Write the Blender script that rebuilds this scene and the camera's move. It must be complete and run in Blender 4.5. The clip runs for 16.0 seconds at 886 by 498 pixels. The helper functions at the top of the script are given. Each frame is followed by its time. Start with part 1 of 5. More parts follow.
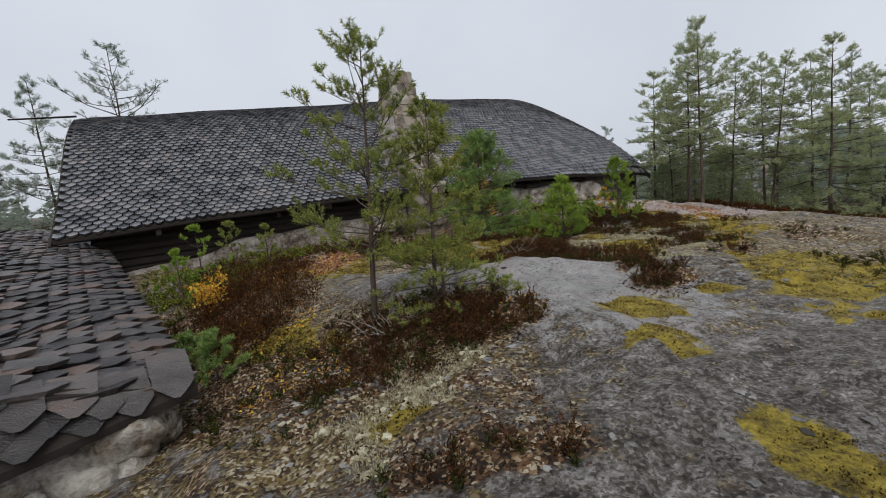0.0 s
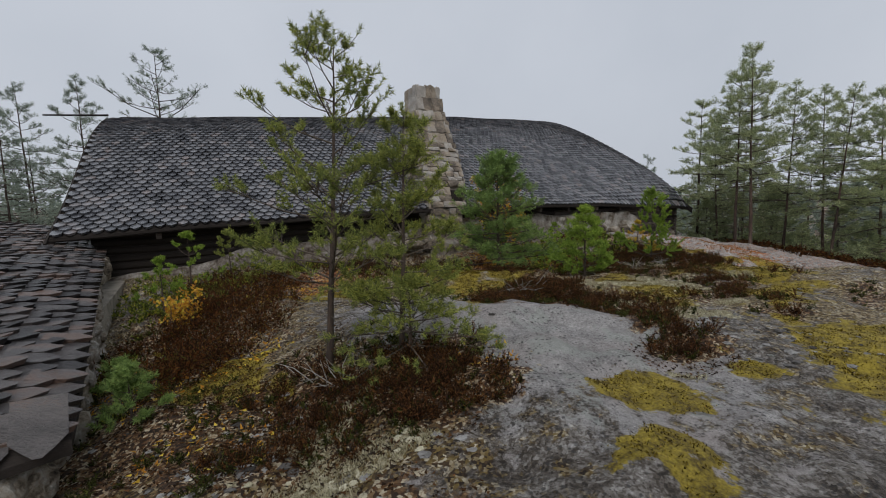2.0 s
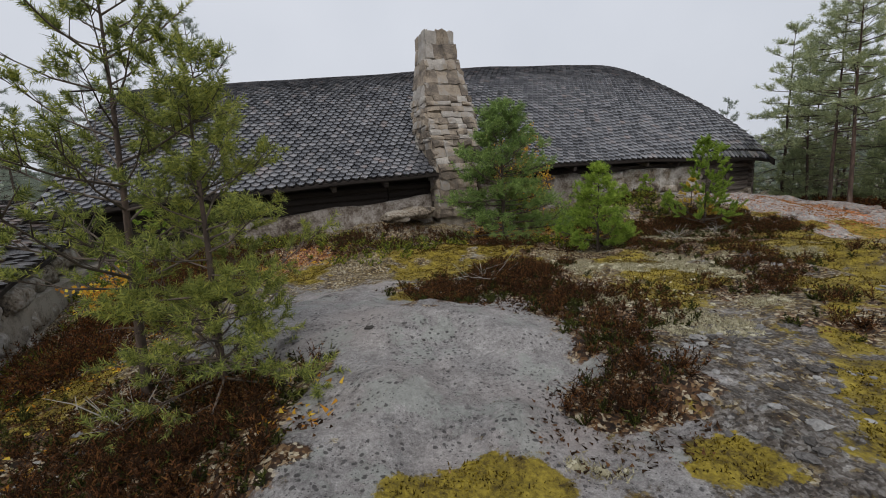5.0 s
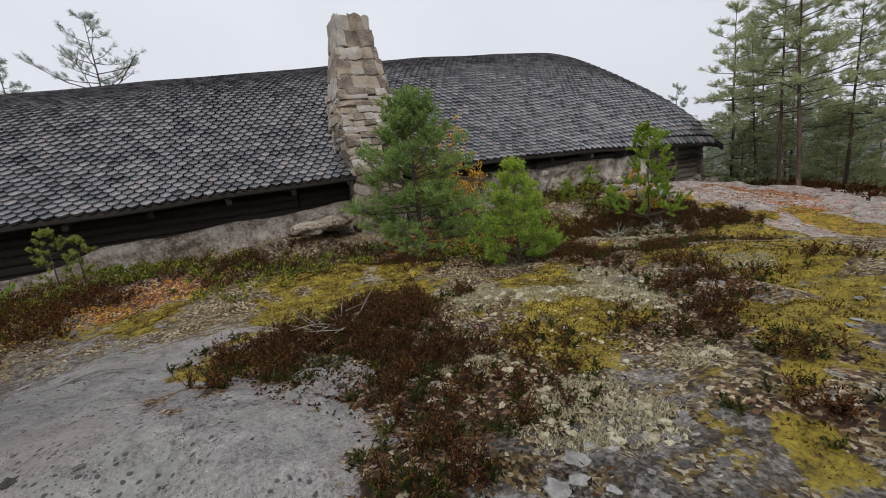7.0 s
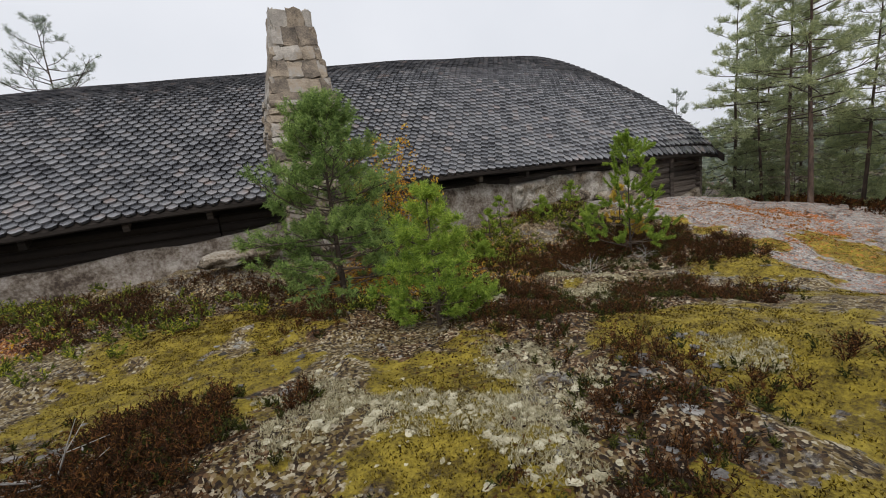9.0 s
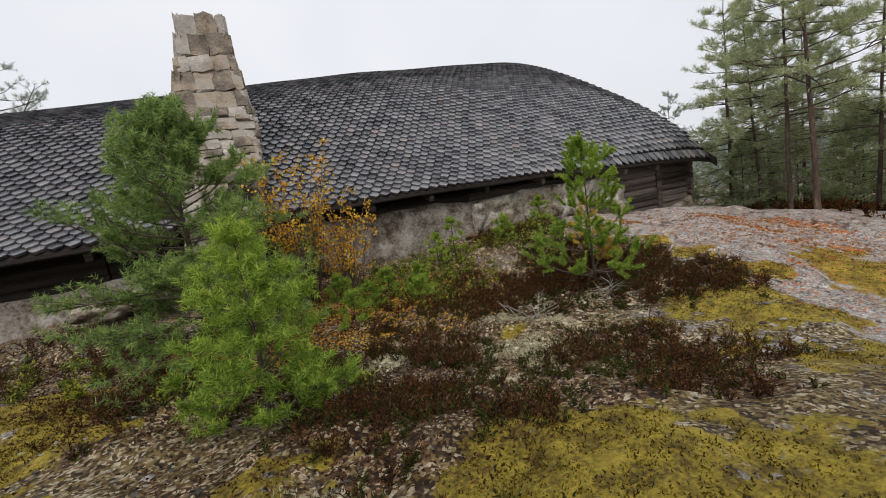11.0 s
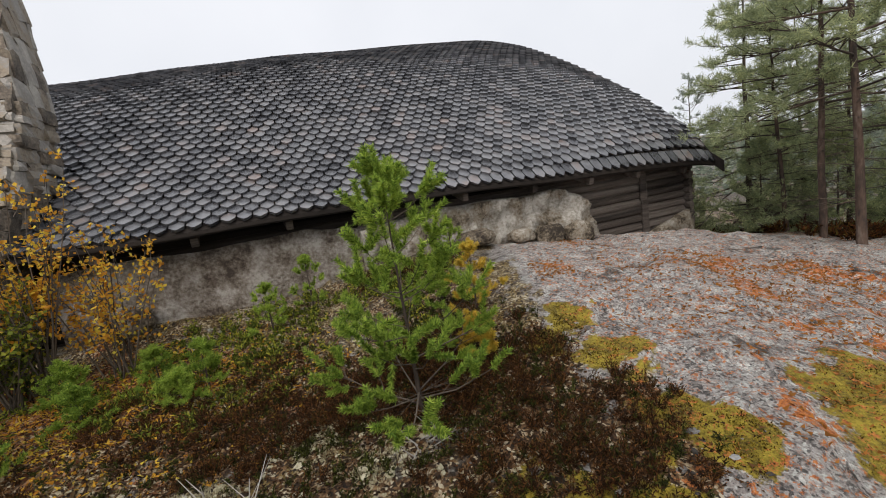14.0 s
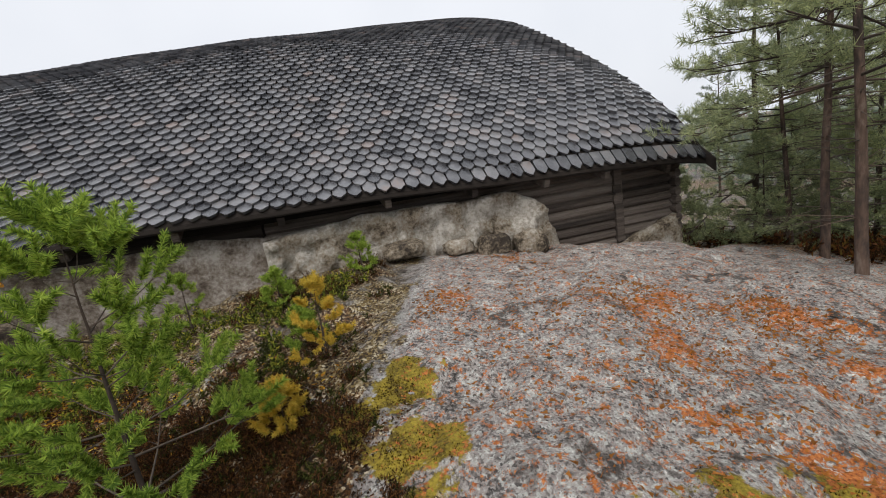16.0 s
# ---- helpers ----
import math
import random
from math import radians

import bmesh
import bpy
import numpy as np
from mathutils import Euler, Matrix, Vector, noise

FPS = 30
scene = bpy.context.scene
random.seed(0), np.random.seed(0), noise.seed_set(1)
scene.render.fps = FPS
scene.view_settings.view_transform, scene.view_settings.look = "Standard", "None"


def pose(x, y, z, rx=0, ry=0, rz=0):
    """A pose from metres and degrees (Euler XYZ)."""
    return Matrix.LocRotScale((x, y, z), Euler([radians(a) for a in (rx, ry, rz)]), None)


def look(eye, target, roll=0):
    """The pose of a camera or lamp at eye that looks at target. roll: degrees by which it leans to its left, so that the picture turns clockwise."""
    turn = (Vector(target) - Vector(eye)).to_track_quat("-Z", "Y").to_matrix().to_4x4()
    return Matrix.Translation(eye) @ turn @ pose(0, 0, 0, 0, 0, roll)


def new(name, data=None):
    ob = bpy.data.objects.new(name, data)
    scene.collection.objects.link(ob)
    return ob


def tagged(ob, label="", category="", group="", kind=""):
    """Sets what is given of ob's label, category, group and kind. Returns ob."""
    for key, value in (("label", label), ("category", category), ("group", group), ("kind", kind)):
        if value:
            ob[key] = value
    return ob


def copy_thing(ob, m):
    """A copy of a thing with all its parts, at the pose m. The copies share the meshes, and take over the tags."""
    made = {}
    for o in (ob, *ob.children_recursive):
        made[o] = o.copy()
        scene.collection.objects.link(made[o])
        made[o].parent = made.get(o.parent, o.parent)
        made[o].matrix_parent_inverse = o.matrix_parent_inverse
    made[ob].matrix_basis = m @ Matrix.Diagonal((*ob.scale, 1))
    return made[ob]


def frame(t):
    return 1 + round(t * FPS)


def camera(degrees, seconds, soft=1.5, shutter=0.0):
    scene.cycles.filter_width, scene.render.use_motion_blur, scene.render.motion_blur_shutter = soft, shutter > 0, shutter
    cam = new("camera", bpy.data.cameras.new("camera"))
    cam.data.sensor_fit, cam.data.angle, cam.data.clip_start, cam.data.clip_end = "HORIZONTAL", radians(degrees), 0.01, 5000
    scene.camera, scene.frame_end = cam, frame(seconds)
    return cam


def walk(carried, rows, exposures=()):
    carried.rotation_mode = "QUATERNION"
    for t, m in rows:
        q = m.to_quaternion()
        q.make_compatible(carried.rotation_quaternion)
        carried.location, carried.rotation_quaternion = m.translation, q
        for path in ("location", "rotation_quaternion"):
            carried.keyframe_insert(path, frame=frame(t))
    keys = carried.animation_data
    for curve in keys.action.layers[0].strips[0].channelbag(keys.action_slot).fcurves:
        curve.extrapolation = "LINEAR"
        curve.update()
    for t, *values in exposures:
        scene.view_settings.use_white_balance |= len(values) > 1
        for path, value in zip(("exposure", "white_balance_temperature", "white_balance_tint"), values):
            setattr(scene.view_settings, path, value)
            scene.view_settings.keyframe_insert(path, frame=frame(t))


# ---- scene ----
cam = camera(91.5, 16.0, soft=1.0)
PATH = [
    (0, (0.579, -0.342, 2.017), (1.715, 1.275, 1.71), -5.3),
    (0.5, (0.979, -0.181, 2.158), (2.058, 1.483, 1.902), -3.5),
    (1, (1.193, 0.057, 2.169), (2.214, 1.764, 1.959), -1.6),
    (1.5, (1.452, 0.167, 2.077), (2.424, 1.902, 1.864), -0.4),
    (2, (1.722, 0.091, 2.089), (2.74, 1.799, 1.869), -1.5),
    (2.5, (1.962, 0.26, 2.063), (2.774, 2.072, 1.825), -0.8),
    (3, (2.166, 0.304, 2.019), (2.734, 2.203, 1.751), -0.0),
    (3.5, (2.436, 0.388, 2.01), (2.833, 2.326, 1.715), 0.6),
    (4, (2.969, 0.586, 2.012), (3.46, 2.5, 1.703), -0.4),
    (4.5, (3.635, 0.543, 1.991), (4.243, 2.418, 1.652), -1.7),
    (5, (4.244, 0.671, 2.038), (4.965, 2.498, 1.659), -3.7),
    (5.2, (4.444, 0.795, 2.023), (5.217, 2.596, 1.623), -4.8),
    (7.3, (6.491, 1.753, 1.998), (7.334, 3.523, 1.602), -6.2),
    (7.5, (6.706, 1.858, 2.009), (7.551, 3.63, 1.627), -6.0),
    (8, (7.185, 2.276, 1.966), (8.022, 4.052, 1.584), -6.3),
    (8.5, (7.752, 2.542, 2.021), (8.581, 4.322, 1.643), -6.3),
    (9, (8.362, 2.76, 2.059), (9.184, 4.546, 1.69), -6.4),
    (9.2, (8.586, 2.858, 2.05), (9.404, 4.645, 1.681), -6.3),
    (11.3, (10.95, 3.908, 1.921), (11.758, 5.714, 1.628), -8.9),
    (11.5, (11.245, 4.03, 1.921), (12.053, 5.834, 1.614), -8.5),
    (12, (12.102, 4.206, 1.972), (12.897, 6.014, 1.662), -8.2),
    (12.5, (13.019, 4.551, 1.949), (13.776, 6.373, 1.623), -8.2),
    (13, (13.679, 4.834, 1.921), (14.394, 6.674, 1.597), -8.4),
    (13.5, (14.378, 5.123, 2.0), (15.063, 6.974, 1.675), -8.6),
    (14, (14.928, 5.531, 2.059), (15.602, 7.385, 1.731), -8.8),
    (14.5, (15.444, 5.774, 2.061), (16.117, 7.626, 1.716), -9.1),
    (15, (16.144, 5.989, 2.137), (16.806, 7.84, 1.772), -9.2),
    (15.5, (16.907, 6.101, 2.12), (17.505, 7.969, 1.73), -9.3),
    (16, (17.506, 5.953, 2.155), (18.008, 7.85, 1.765), -8.7),
]
walk(cam, [(t, look(eye, target, roll)) for t, eye, target, roll in PATH],
     exposures=[(0, 0.07, 6450, 11), (1.5, -0.22, 6400, 11), (3.5, -0.22, 6400, 11), (5, 0.03, 6550, 12), (7.5, 0.25, 6650, 13), (9, 0.29, 6750, 12), (12.5, 0.40, 6850, 12.5), (16.0, 0.42, 6750, 11.5)])

# ---- world and sun: heavy overcast ----
world = bpy.data.worlds.new("overcast")
scene.world = world
world.use_nodes = True
wn, wl = world.node_tree.nodes, world.node_tree.links
bg = wn["Background"]
sky = wn.new("ShaderNodeTexSky")
sky.sky_type, sky.sun_disc = "NISHITA", False
sky.sun_elevation, sky.sun_rotation = radians(38), radians(200)
sky.air_density, sky.dust_density = 1.0, 8.0
dim = wn.new("ShaderNodeVectorMath")
dim.operation = "SCALE"
dim.inputs["Scale"].default_value = 0.12
cloud = wn.new("ShaderNodeTexNoise")
cloud.inputs["Scale"].default_value, cloud.inputs["Detail"].default_value = 1.6, 5
cramp = wn.new("ShaderNodeValToRGB")
cramp.color_ramp.elements[0].position, cramp.color_ramp.elements[1].position = 0.3, 0.7
cramp.color_ramp.elements[0].color = (0.585, 0.63, 0.695, 1)
cramp.color_ramp.elements[1].color = (0.69, 0.73, 0.79, 1)
wmix = wn.new("ShaderNodeMix")
wmix.data_type = "RGBA"
wmix.inputs[0].default_value = 0.93
wl.new(sky.outputs[0], dim.inputs[0])
wl.new(dim.outputs[0], wmix.inputs[6])
wl.new(cloud.outputs["Fac"], cramp.inputs[0])
wl.new(cramp.outputs[0], wmix.inputs[7])
wl.new(wmix.outputs[2], bg.inputs["Color"])
bg.inputs["Strength"].default_value = 1.0
sun = new("sun", bpy.data.lights.new("sun", "SUN"))
sun.data.energy, sun.data.angle, sun.data.color = 1.8, radians(40), (1.0, 0.97, 0.93)
sun.matrix_world = look((0, 0, 40), (14, 22, 0))


# ---- materials ----
def shader(name, rough=0.8, spec=0.3):
    m = bpy.data.materials.new(name)
    m.use_nodes = True
    n, l = m.node_tree.nodes, m.node_tree.links
    b = n["Principled BSDF"]
    b.inputs["Roughness"].default_value = rough
    b.inputs["Specular IOR Level"].default_value = spec
    return m, n, l, b


def ramp_node(n, stops):
    r = n.new("ShaderNodeValToRGB")
    e = r.color_ramp.elements
    while len(e) < len(stops):
        e.new(0.5)
    for k, (p, c) in zip(e, stops):
        k.position, k.color = p, (*c, 1)
    return r


def noise_node(n, l, co, scale, detail=6, rough=0.6, distort=0.0):
    t = n.new("ShaderNodeTexNoise")
    t.inputs["Scale"].default_value, t.inputs["Detail"].default_value = scale, detail
    t.inputs["Roughness"].default_value, t.inputs["Distortion"].default_value = rough, distort
    l.new(co, t.inputs["Vector"])
    return t.outputs["Fac"]


def mix_node(n, l, fac, a, b, how="MIX"):
    m = n.new("ShaderNodeMix")
    m.data_type, m.blend_type = "RGBA", how
    for s, v in ((0, fac), (6, a), (7, b)):
        if isinstance(v, (int, float)):
            m.inputs[s].default_value = v
        elif isinstance(v, tuple):
            m.inputs[s].default_value = (*v, 1)
        else:
            l.new(v, m.inputs[s])
    return m.outputs[2]


def math_node(n, l, op, a, b, clamp=False):
    m = n.new("ShaderNodeMath")
    m.operation, m.use_clamp = op, clamp
    for s, v in ((0, a), (1, b)):
        if isinstance(v, (int, float)):
            m.inputs[s].default_value = v
        else:
            l.new(v, m.inputs[s])
    return m.outputs[0]


def bump_node(n, l, b, height, strength, dist):
    k = n.new("ShaderNodeBump")
    k.inputs["Strength"].default_value, k.inputs["Distance"].default_value = strength, dist
    l.new(height, k.inputs["Height"])
    l.new(k.outputs[0], b.inputs["Normal"])


def material(name, stops, scale=3.0, fine=40.0, rough=0.8, spec=0.3, bump=0.4, dist=0.02, vary=0.25, per="island", stretch=None):
    """Colour ramp over coarse noise, fine grain over it, and a shift from piece to piece."""
    m, n, l, b = shader(name, rough, spec)
    co = n.new("ShaderNodeNewGeometry").outputs["Position"]
    if stretch:
        mp = n.new("ShaderNodeMapping")
        mp.inputs["Scale"].default_value = stretch
        l.new(co, mp.inputs["Vector"])
        co = mp.outputs[0]
    big, small = noise_node(n, l, co, scale), noise_node(n, l, co, fine, 4)
    f = math_node(n, l, "ADD", math_node(n, l, "MULTIPLY", big, 0.65), math_node(n, l, "MULTIPLY", small, 0.35))
    if per == "island":
        r = n.new("ShaderNodeNewGeometry").outputs["Random Per Island"]
    else:
        r = n.new("ShaderNodeObjectInfo").outputs["Random"]
    f = math_node(n, l, "ADD", f, math_node(n, l, "MULTIPLY", math_node(n, l, "SUBTRACT", r, 0.5), vary))
    c = ramp_node(n, stops)
    l.new(f, c.inputs[0])
    l.new(c.outputs[0], b.inputs["Base Color"])
    if bump:
        bump_node(n, l, b, small, bump, dist)
    return m


def foliage(name, stops, rough=0.6, vary=0.9, scale=0.8):
    m, n, l, b = shader(name, rough, 0.1)
    g = n.new("ShaderNodeNewGeometry")
    f = math_node(n, l, "ADD", math_node(n, l, "MULTIPLY", noise_node(n, l, g.outputs["Position"], scale, 3), 1.0 - vary * 0.5),
                  math_node(n, l, "MULTIPLY", math_node(n, l, "SUBTRACT", g.outputs["Random Per Island"], 0.4), vary * 0.6))
    c = ramp_node(n, stops)
    l.new(f, c.inputs[0])
    l.new(c.outputs[0], b.inputs["Base Color"])
    t = n.new("ShaderNodeBsdfTranslucent")
    l.new(c.outputs[0], t.inputs["Color"])
    mx = n.new("ShaderNodeMixShader")
    mx.inputs[0].default_value = 0.48
    out = n["Material Output"]
    l.new(b.outputs[0], mx.inputs[1])
    l.new(t.outputs[0], mx.inputs[2])
    l.new(mx.outputs[0], out.inputs["Surface"])
    return m


SLATE = material("wet_slate", [(0.27, (0.03, 0.031, 0.036)), (0.47, (0.09, 0.093, 0.103)), (0.64, (0.155, 0.156, 0.165)), (0.86, (0.22, 0.155, 0.13))],
                 scale=2.0, fine=60, rough=0.27, spec=0.9, bump=0.3, dist=0.006, vary=0.35)
SLATE_PIECE = material("wet_slate_piece", [(0.27, (0.03, 0.031, 0.036)), (0.47, (0.09, 0.093, 0.103)), (0.64, (0.155, 0.156, 0.165)), (0.86, (0.22, 0.155, 0.13))],
                       scale=2.0, fine=60, rough=0.27, spec=0.9, bump=0.3, dist=0.006, vary=0.35, per="object")
OLD_SLATE = material("weathered_slate", [(0.3, (0.011, 0.009, 0.009)), (0.45, (0.038, 0.033, 0.032)), (0.6, (0.082, 0.073, 0.07)), (0.72, (0.11, 0.066, 0.048)), (0.9, (0.16, 0.14, 0.13))],
                     scale=1.5, fine=30, rough=0.33, spec=0.6, bump=0.8, dist=0.02, vary=0.55, stretch=(1, 3, 1))
OLD_SLATE_PIECE = material("weathered_slate_piece", [(0.3, (0.011, 0.009, 0.009)), (0.45, (0.038, 0.033, 0.032)), (0.6, (0.082, 0.073, 0.07)), (0.72, (0.11, 0.066, 0.048)), (0.9, (0.16, 0.14, 0.13))],
                           scale=1.5, fine=30, rough=0.33, spec=0.6, bump=0.8, dist=0.02, vary=0.55, per="object", stretch=(1, 3, 1))
DARK_WOOD = material("dark_wood", [(0.25, (0.012, 0.010, 0.009)), (0.6, (0.03, 0.025, 0.022)), (0.85, (0.06, 0.05, 0.043))],
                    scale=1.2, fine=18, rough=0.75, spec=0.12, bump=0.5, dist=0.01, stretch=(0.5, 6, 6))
LOG_WOOD = material("weathered_logs", [(0.3, (0.022, 0.018, 0.016)), (0.46, (0.065, 0.053, 0.046)), (0.58, (0.125, 0.105, 0.092)), (0.8, (0.22, 0.195, 0.175))],
                    scale=1.0, fine=9, rough=0.75, bump=0.8, dist=0.02, per="object", vary=0.3, stretch=(0.35, 6, 9))
STONE = material("field_stone", [(0.25, (0.05, 0.043, 0.036)), (0.4, (0.15, 0.125, 0.1)), (0.5, (0.27, 0.225, 0.17)), (0.6, (0.26, 0.245, 0.225)), (0.8, (0.45, 0.42, 0.37))],
                 scale=2.2, fine=22, rough=0.8, bump=0.9, dist=0.025, per="object", vary=0.36)
MORTAR = material("mortar_core", [(0.38, (0.07, 0.06, 0.05)), (0.5, (0.2, 0.175, 0.145)), (0.62, (0.33, 0.3, 0.25))], scale=3, fine=30, rough=0.9, bump=0.8, dist=0.03)
PLINTH = material("old_render", [(0.38, (0.06, 0.045, 0.036)), (0.45, (0.14, 0.115, 0.092)), (0.52, (0.24, 0.212, 0.185)), (0.62, (0.4, 0.375, 0.345))],
                  scale=2.4, fine=17, rough=0.85, bump=1.0, dist=0.04, vary=0.1)
BOULDER = material("boulder", [(0.39, (0.035, 0.028, 0.022)), (0.45, (0.12, 0.097, 0.07)), (0.5, (0.23, 0.195, 0.15)), (0.55, (0.28, 0.26, 0.225)), (0.64, (0.46, 0.44, 0.4))],
                   scale=1.6, fine=16, rough=0.85, bump=1.0, dist=0.04, vary=0.1)
BARK = material("pine_bark", [(0.25, (0.02, 0.017, 0.015)), (0.5, (0.06, 0.045, 0.036)), (0.75, (0.13, 0.09, 0.065)), (0.95, (0.2, 0.19, 0.16))],
                scale=4, fine=30, rough=0.85, bump=0.9, dist=0.02, stretch=(1, 1, 0.35))
RED_BARK = material("red_pine_bark", [(0.36, (0.012, 0.01, 0.009)), (0.47, (0.05, 0.036, 0.029)), (0.57, (0.10, 0.066, 0.05)), (0.72, (0.2, 0.16, 0.13))],
                    scale=3, fine=20, rough=0.85, bump=0.9, dist=0.03, stretch=(1, 1, 0.3))
TWIG = material("twig", [(0.3, (0.05, 0.04, 0.032)), (0.7, (0.14, 0.11, 0.085))], scale=5, fine=50, bump=0)
NEEDLE = foliage("pine_needles", [(0.15, (0.11, 0.14, 0.045)), (0.42, (0.32, 0.36, 0.1)), (0.65, (0.5, 0.5, 0.11)), (0.9, (0.62, 0.53, 0.12))])
FRESH = foliage("fresh_needles", [(0.12, (0.11, 0.19, 0.035)), (0.42, (0.33, 0.46, 0.075)), (0.75, (0.56, 0.64, 0.13)), (0.97, (0.66, 0.46, 0.1))])
YELLOWED = foliage("yellowed_needles", [(0.15, (0.45, 0.36, 0.06)), (0.45, (0.74, 0.54, 0.09)), (0.75, (0.8, 0.42, 0.08)), (0.97, (0.5, 0.5, 0.1))])
BLUE = foliage("blue_green_needles", [(0.12, (0.10, 0.16, 0.055)), (0.45, (0.28, 0.40, 0.12)), (0.8, (0.50, 0.58, 0.19))])
DRY = foliage("dry_needles", [(0.2, (0.26, 0.11, 0.03)), (0.6, (0.46, 0.19, 0.045)), (0.9, (0.56, 0.33, 0.09))])
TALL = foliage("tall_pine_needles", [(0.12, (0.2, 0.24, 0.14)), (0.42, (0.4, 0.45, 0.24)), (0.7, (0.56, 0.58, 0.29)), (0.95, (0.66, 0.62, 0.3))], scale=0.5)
# distance haze is painted into these pale needles; the scene has no mist
HAZE_GREY = foliage("hazed_needles", [(0.15, (0.2, 0.24, 0.2)), (0.5, (0.34, 0.39, 0.31)), (0.9, (0.46, 0.5, 0.39))], scale=0.4)
HEATH = foliage("heather", [(0.1, (0.026, 0.015, 0.008)), (0.36, (0.075, 0.036, 0.017)), (0.52, (0.17, 0.07, 0.028)), (0.66, (0.24, 0.125, 0.035)), (0.8, (0.17, 0.17, 0.04)), (0.97, (0.36, 0.27, 0.1))], vary=1.3, scale=1.6)
CROW = foliage("crowberry", [(0.1, (0.02, 0.022, 0.008)), (0.4, (0.06, 0.07, 0.018)), (0.65, (0.14, 0.15, 0.035)), (0.85, (0.24, 0.19, 0.05)), (0.97, (0.2, 0.08, 0.03))], vary=1.2, scale=1.4)
RUSTY = foliage("rusty_brush", [(0.1, (0.025, 0.014, 0.007)), (0.35, (0.09, 0.035, 0.013)), (0.52, (0.18, 0.065, 0.02)), (0.66, (0.12, 0.11, 0.025)), (0.84, (0.09, 0.14, 0.025)), (0.97, (0.42, 0.3, 0.05))], vary=1.3)
BERRY = foliage("berry_scrub", [(0.1, (0.06, 0.08, 0.018)), (0.4, (0.2, 0.25, 0.04)), (0.62, (0.46, 0.44, 0.06)), (0.8, (0.7, 0.5, 0.06)), (0.97, (0.6, 0.2, 0.05))], vary=1.3, scale=1.8)
TAN_LEAF = foliage("tan_leaf", [(0.1, (0.12, 0.05, 0.03)), (0.4, (0.34, 0.17, 0.09)), (0.65, (0.5, 0.33, 0.21)), (0.95, (0.66, 0.55, 0.4))], vary=1.3)
AUTUMN = foliage("autumn_leaf", [(0.1, (0.52, 0.24, 0.035)), (0.35, (0.7, 0.42, 0.05)), (0.6, (0.76, 0.6, 0.09)), (0.8, (0.58, 0.55, 0.1)), (0.97, (0.28, 0.34, 0.06))], vary=1.2)
DEAD_TWIG = material("dead_twig", [(0.3, (0.2, 0.19, 0.17)), (0.7, (0.42, 0.4, 0.37))], scale=5, fine=50, bump=0)
MOSS = foliage("moss", [(0.1, (0.03, 0.02, 0.006)), (0.38, (0.12, 0.083, 0.01)), (0.65, (0.23, 0.17, 0.018)), (0.95, (0.36, 0.275, 0.035))], vary=1.1, scale=2.5)
LICHEN = material("reindeer_lichen", [(0.3, (0.16, 0.14, 0.08)), (0.45, (0.4, 0.37, 0.25)), (0.65, (0.62, 0.59, 0.45))], scale=8, fine=70, rough=0.95, bump=1.0, dist=0.03)
PALE_TUFT = foliage("lichen_tuft", [(0.1, (0.25, 0.22, 0.13)), (0.5, (0.52, 0.49, 0.34)), (0.9, (0.72, 0.7, 0.55))])
BROWN_BIT = foliage("brown_litter", [(0.1, (0.03, 0.018, 0.011)), (0.4, (0.09, 0.045, 0.02)), (0.65, (0.18, 0.09, 0.04)), (0.95, (0.32, 0.24, 0.14))], vary=1.4)
LOOSE = material("loose_stone", [(0.3, (0.04, 0.036, 0.032)), (0.5, (0.13, 0.125, 0.12)), (0.75, (0.3, 0.3, 0.29))], scale=5, fine=50, rough=0.85, bump=0.8, dist=0.02, vary=0.5)


# ---- building helpers ----
def mesh_from(name, verts, faces, mat, smooth=False):
    me = bpy.data.meshes.new(name)
    me.from_pydata([tuple(map(float, v)) for v in verts], [], [tuple(int(i) for i in f) for f in faces])
    me.materials.append(mat)
    if smooth:
        me.shade_smooth()
    return me


def mesh_arrays(name, verts, tris, mat, smooth=False):
    """A mesh from numpy arrays of points and triangles (or quads)."""
    k = tris.shape[1]
    me = bpy.data.meshes.new(name)
    me.vertices.add(len(verts))
    me.vertices.foreach_set("co", np.ascontiguousarray(verts, dtype=np.float32).ravel())
    me.loops.add(tris.size)
    me.loops.foreach_set("vertex_index", np.ascontiguousarray(tris, dtype=np.int32).ravel())
    me.polygons.add(len(tris))
    me.polygons.foreach_set("loop_start", np.arange(0, tris.size, k, dtype=np.int32))
    me.polygons.foreach_set("use_smooth", np.full(len(tris), smooth))
    me.update(calc_edges=True)
    me.validate()
    me.materials.append(mat)
    return me


def child(name, me, parent, label="", kind=""):
    ob = new(name, me)
    ob.parent = parent
    return tagged(ob, label, kind=kind)


def part(name, bm, mat, parent, label=""):
    me = bpy.data.meshes.new(name)
    bm.to_mesh(me)
    bm.free()
    me.materials.append(mat)
    return child(name, me, parent, label)


def empty(name, m, label, category, group="", kind=""):
    ob = new(name)
    ob.matrix_world = m
    return tagged(ob, label, category, group, kind)


def box_bm(x0, x1, y0, y1, z0, z1, bevel=0.0):
    bm = bmesh.new()
    bmesh.ops.create_cube(bm, size=1, matrix=Matrix.LocRotScale(((x0 + x1) / 2, (y0 + y1) / 2, (z0 + z1) / 2), None, (x1 - x0, y1 - y0, z1 - z0)))
    if bevel:
        bmesh.ops.bevel(bm, geom=bm.edges[:], offset=bevel, segments=2, affect="EDGES", profile=0.6)
    return bm


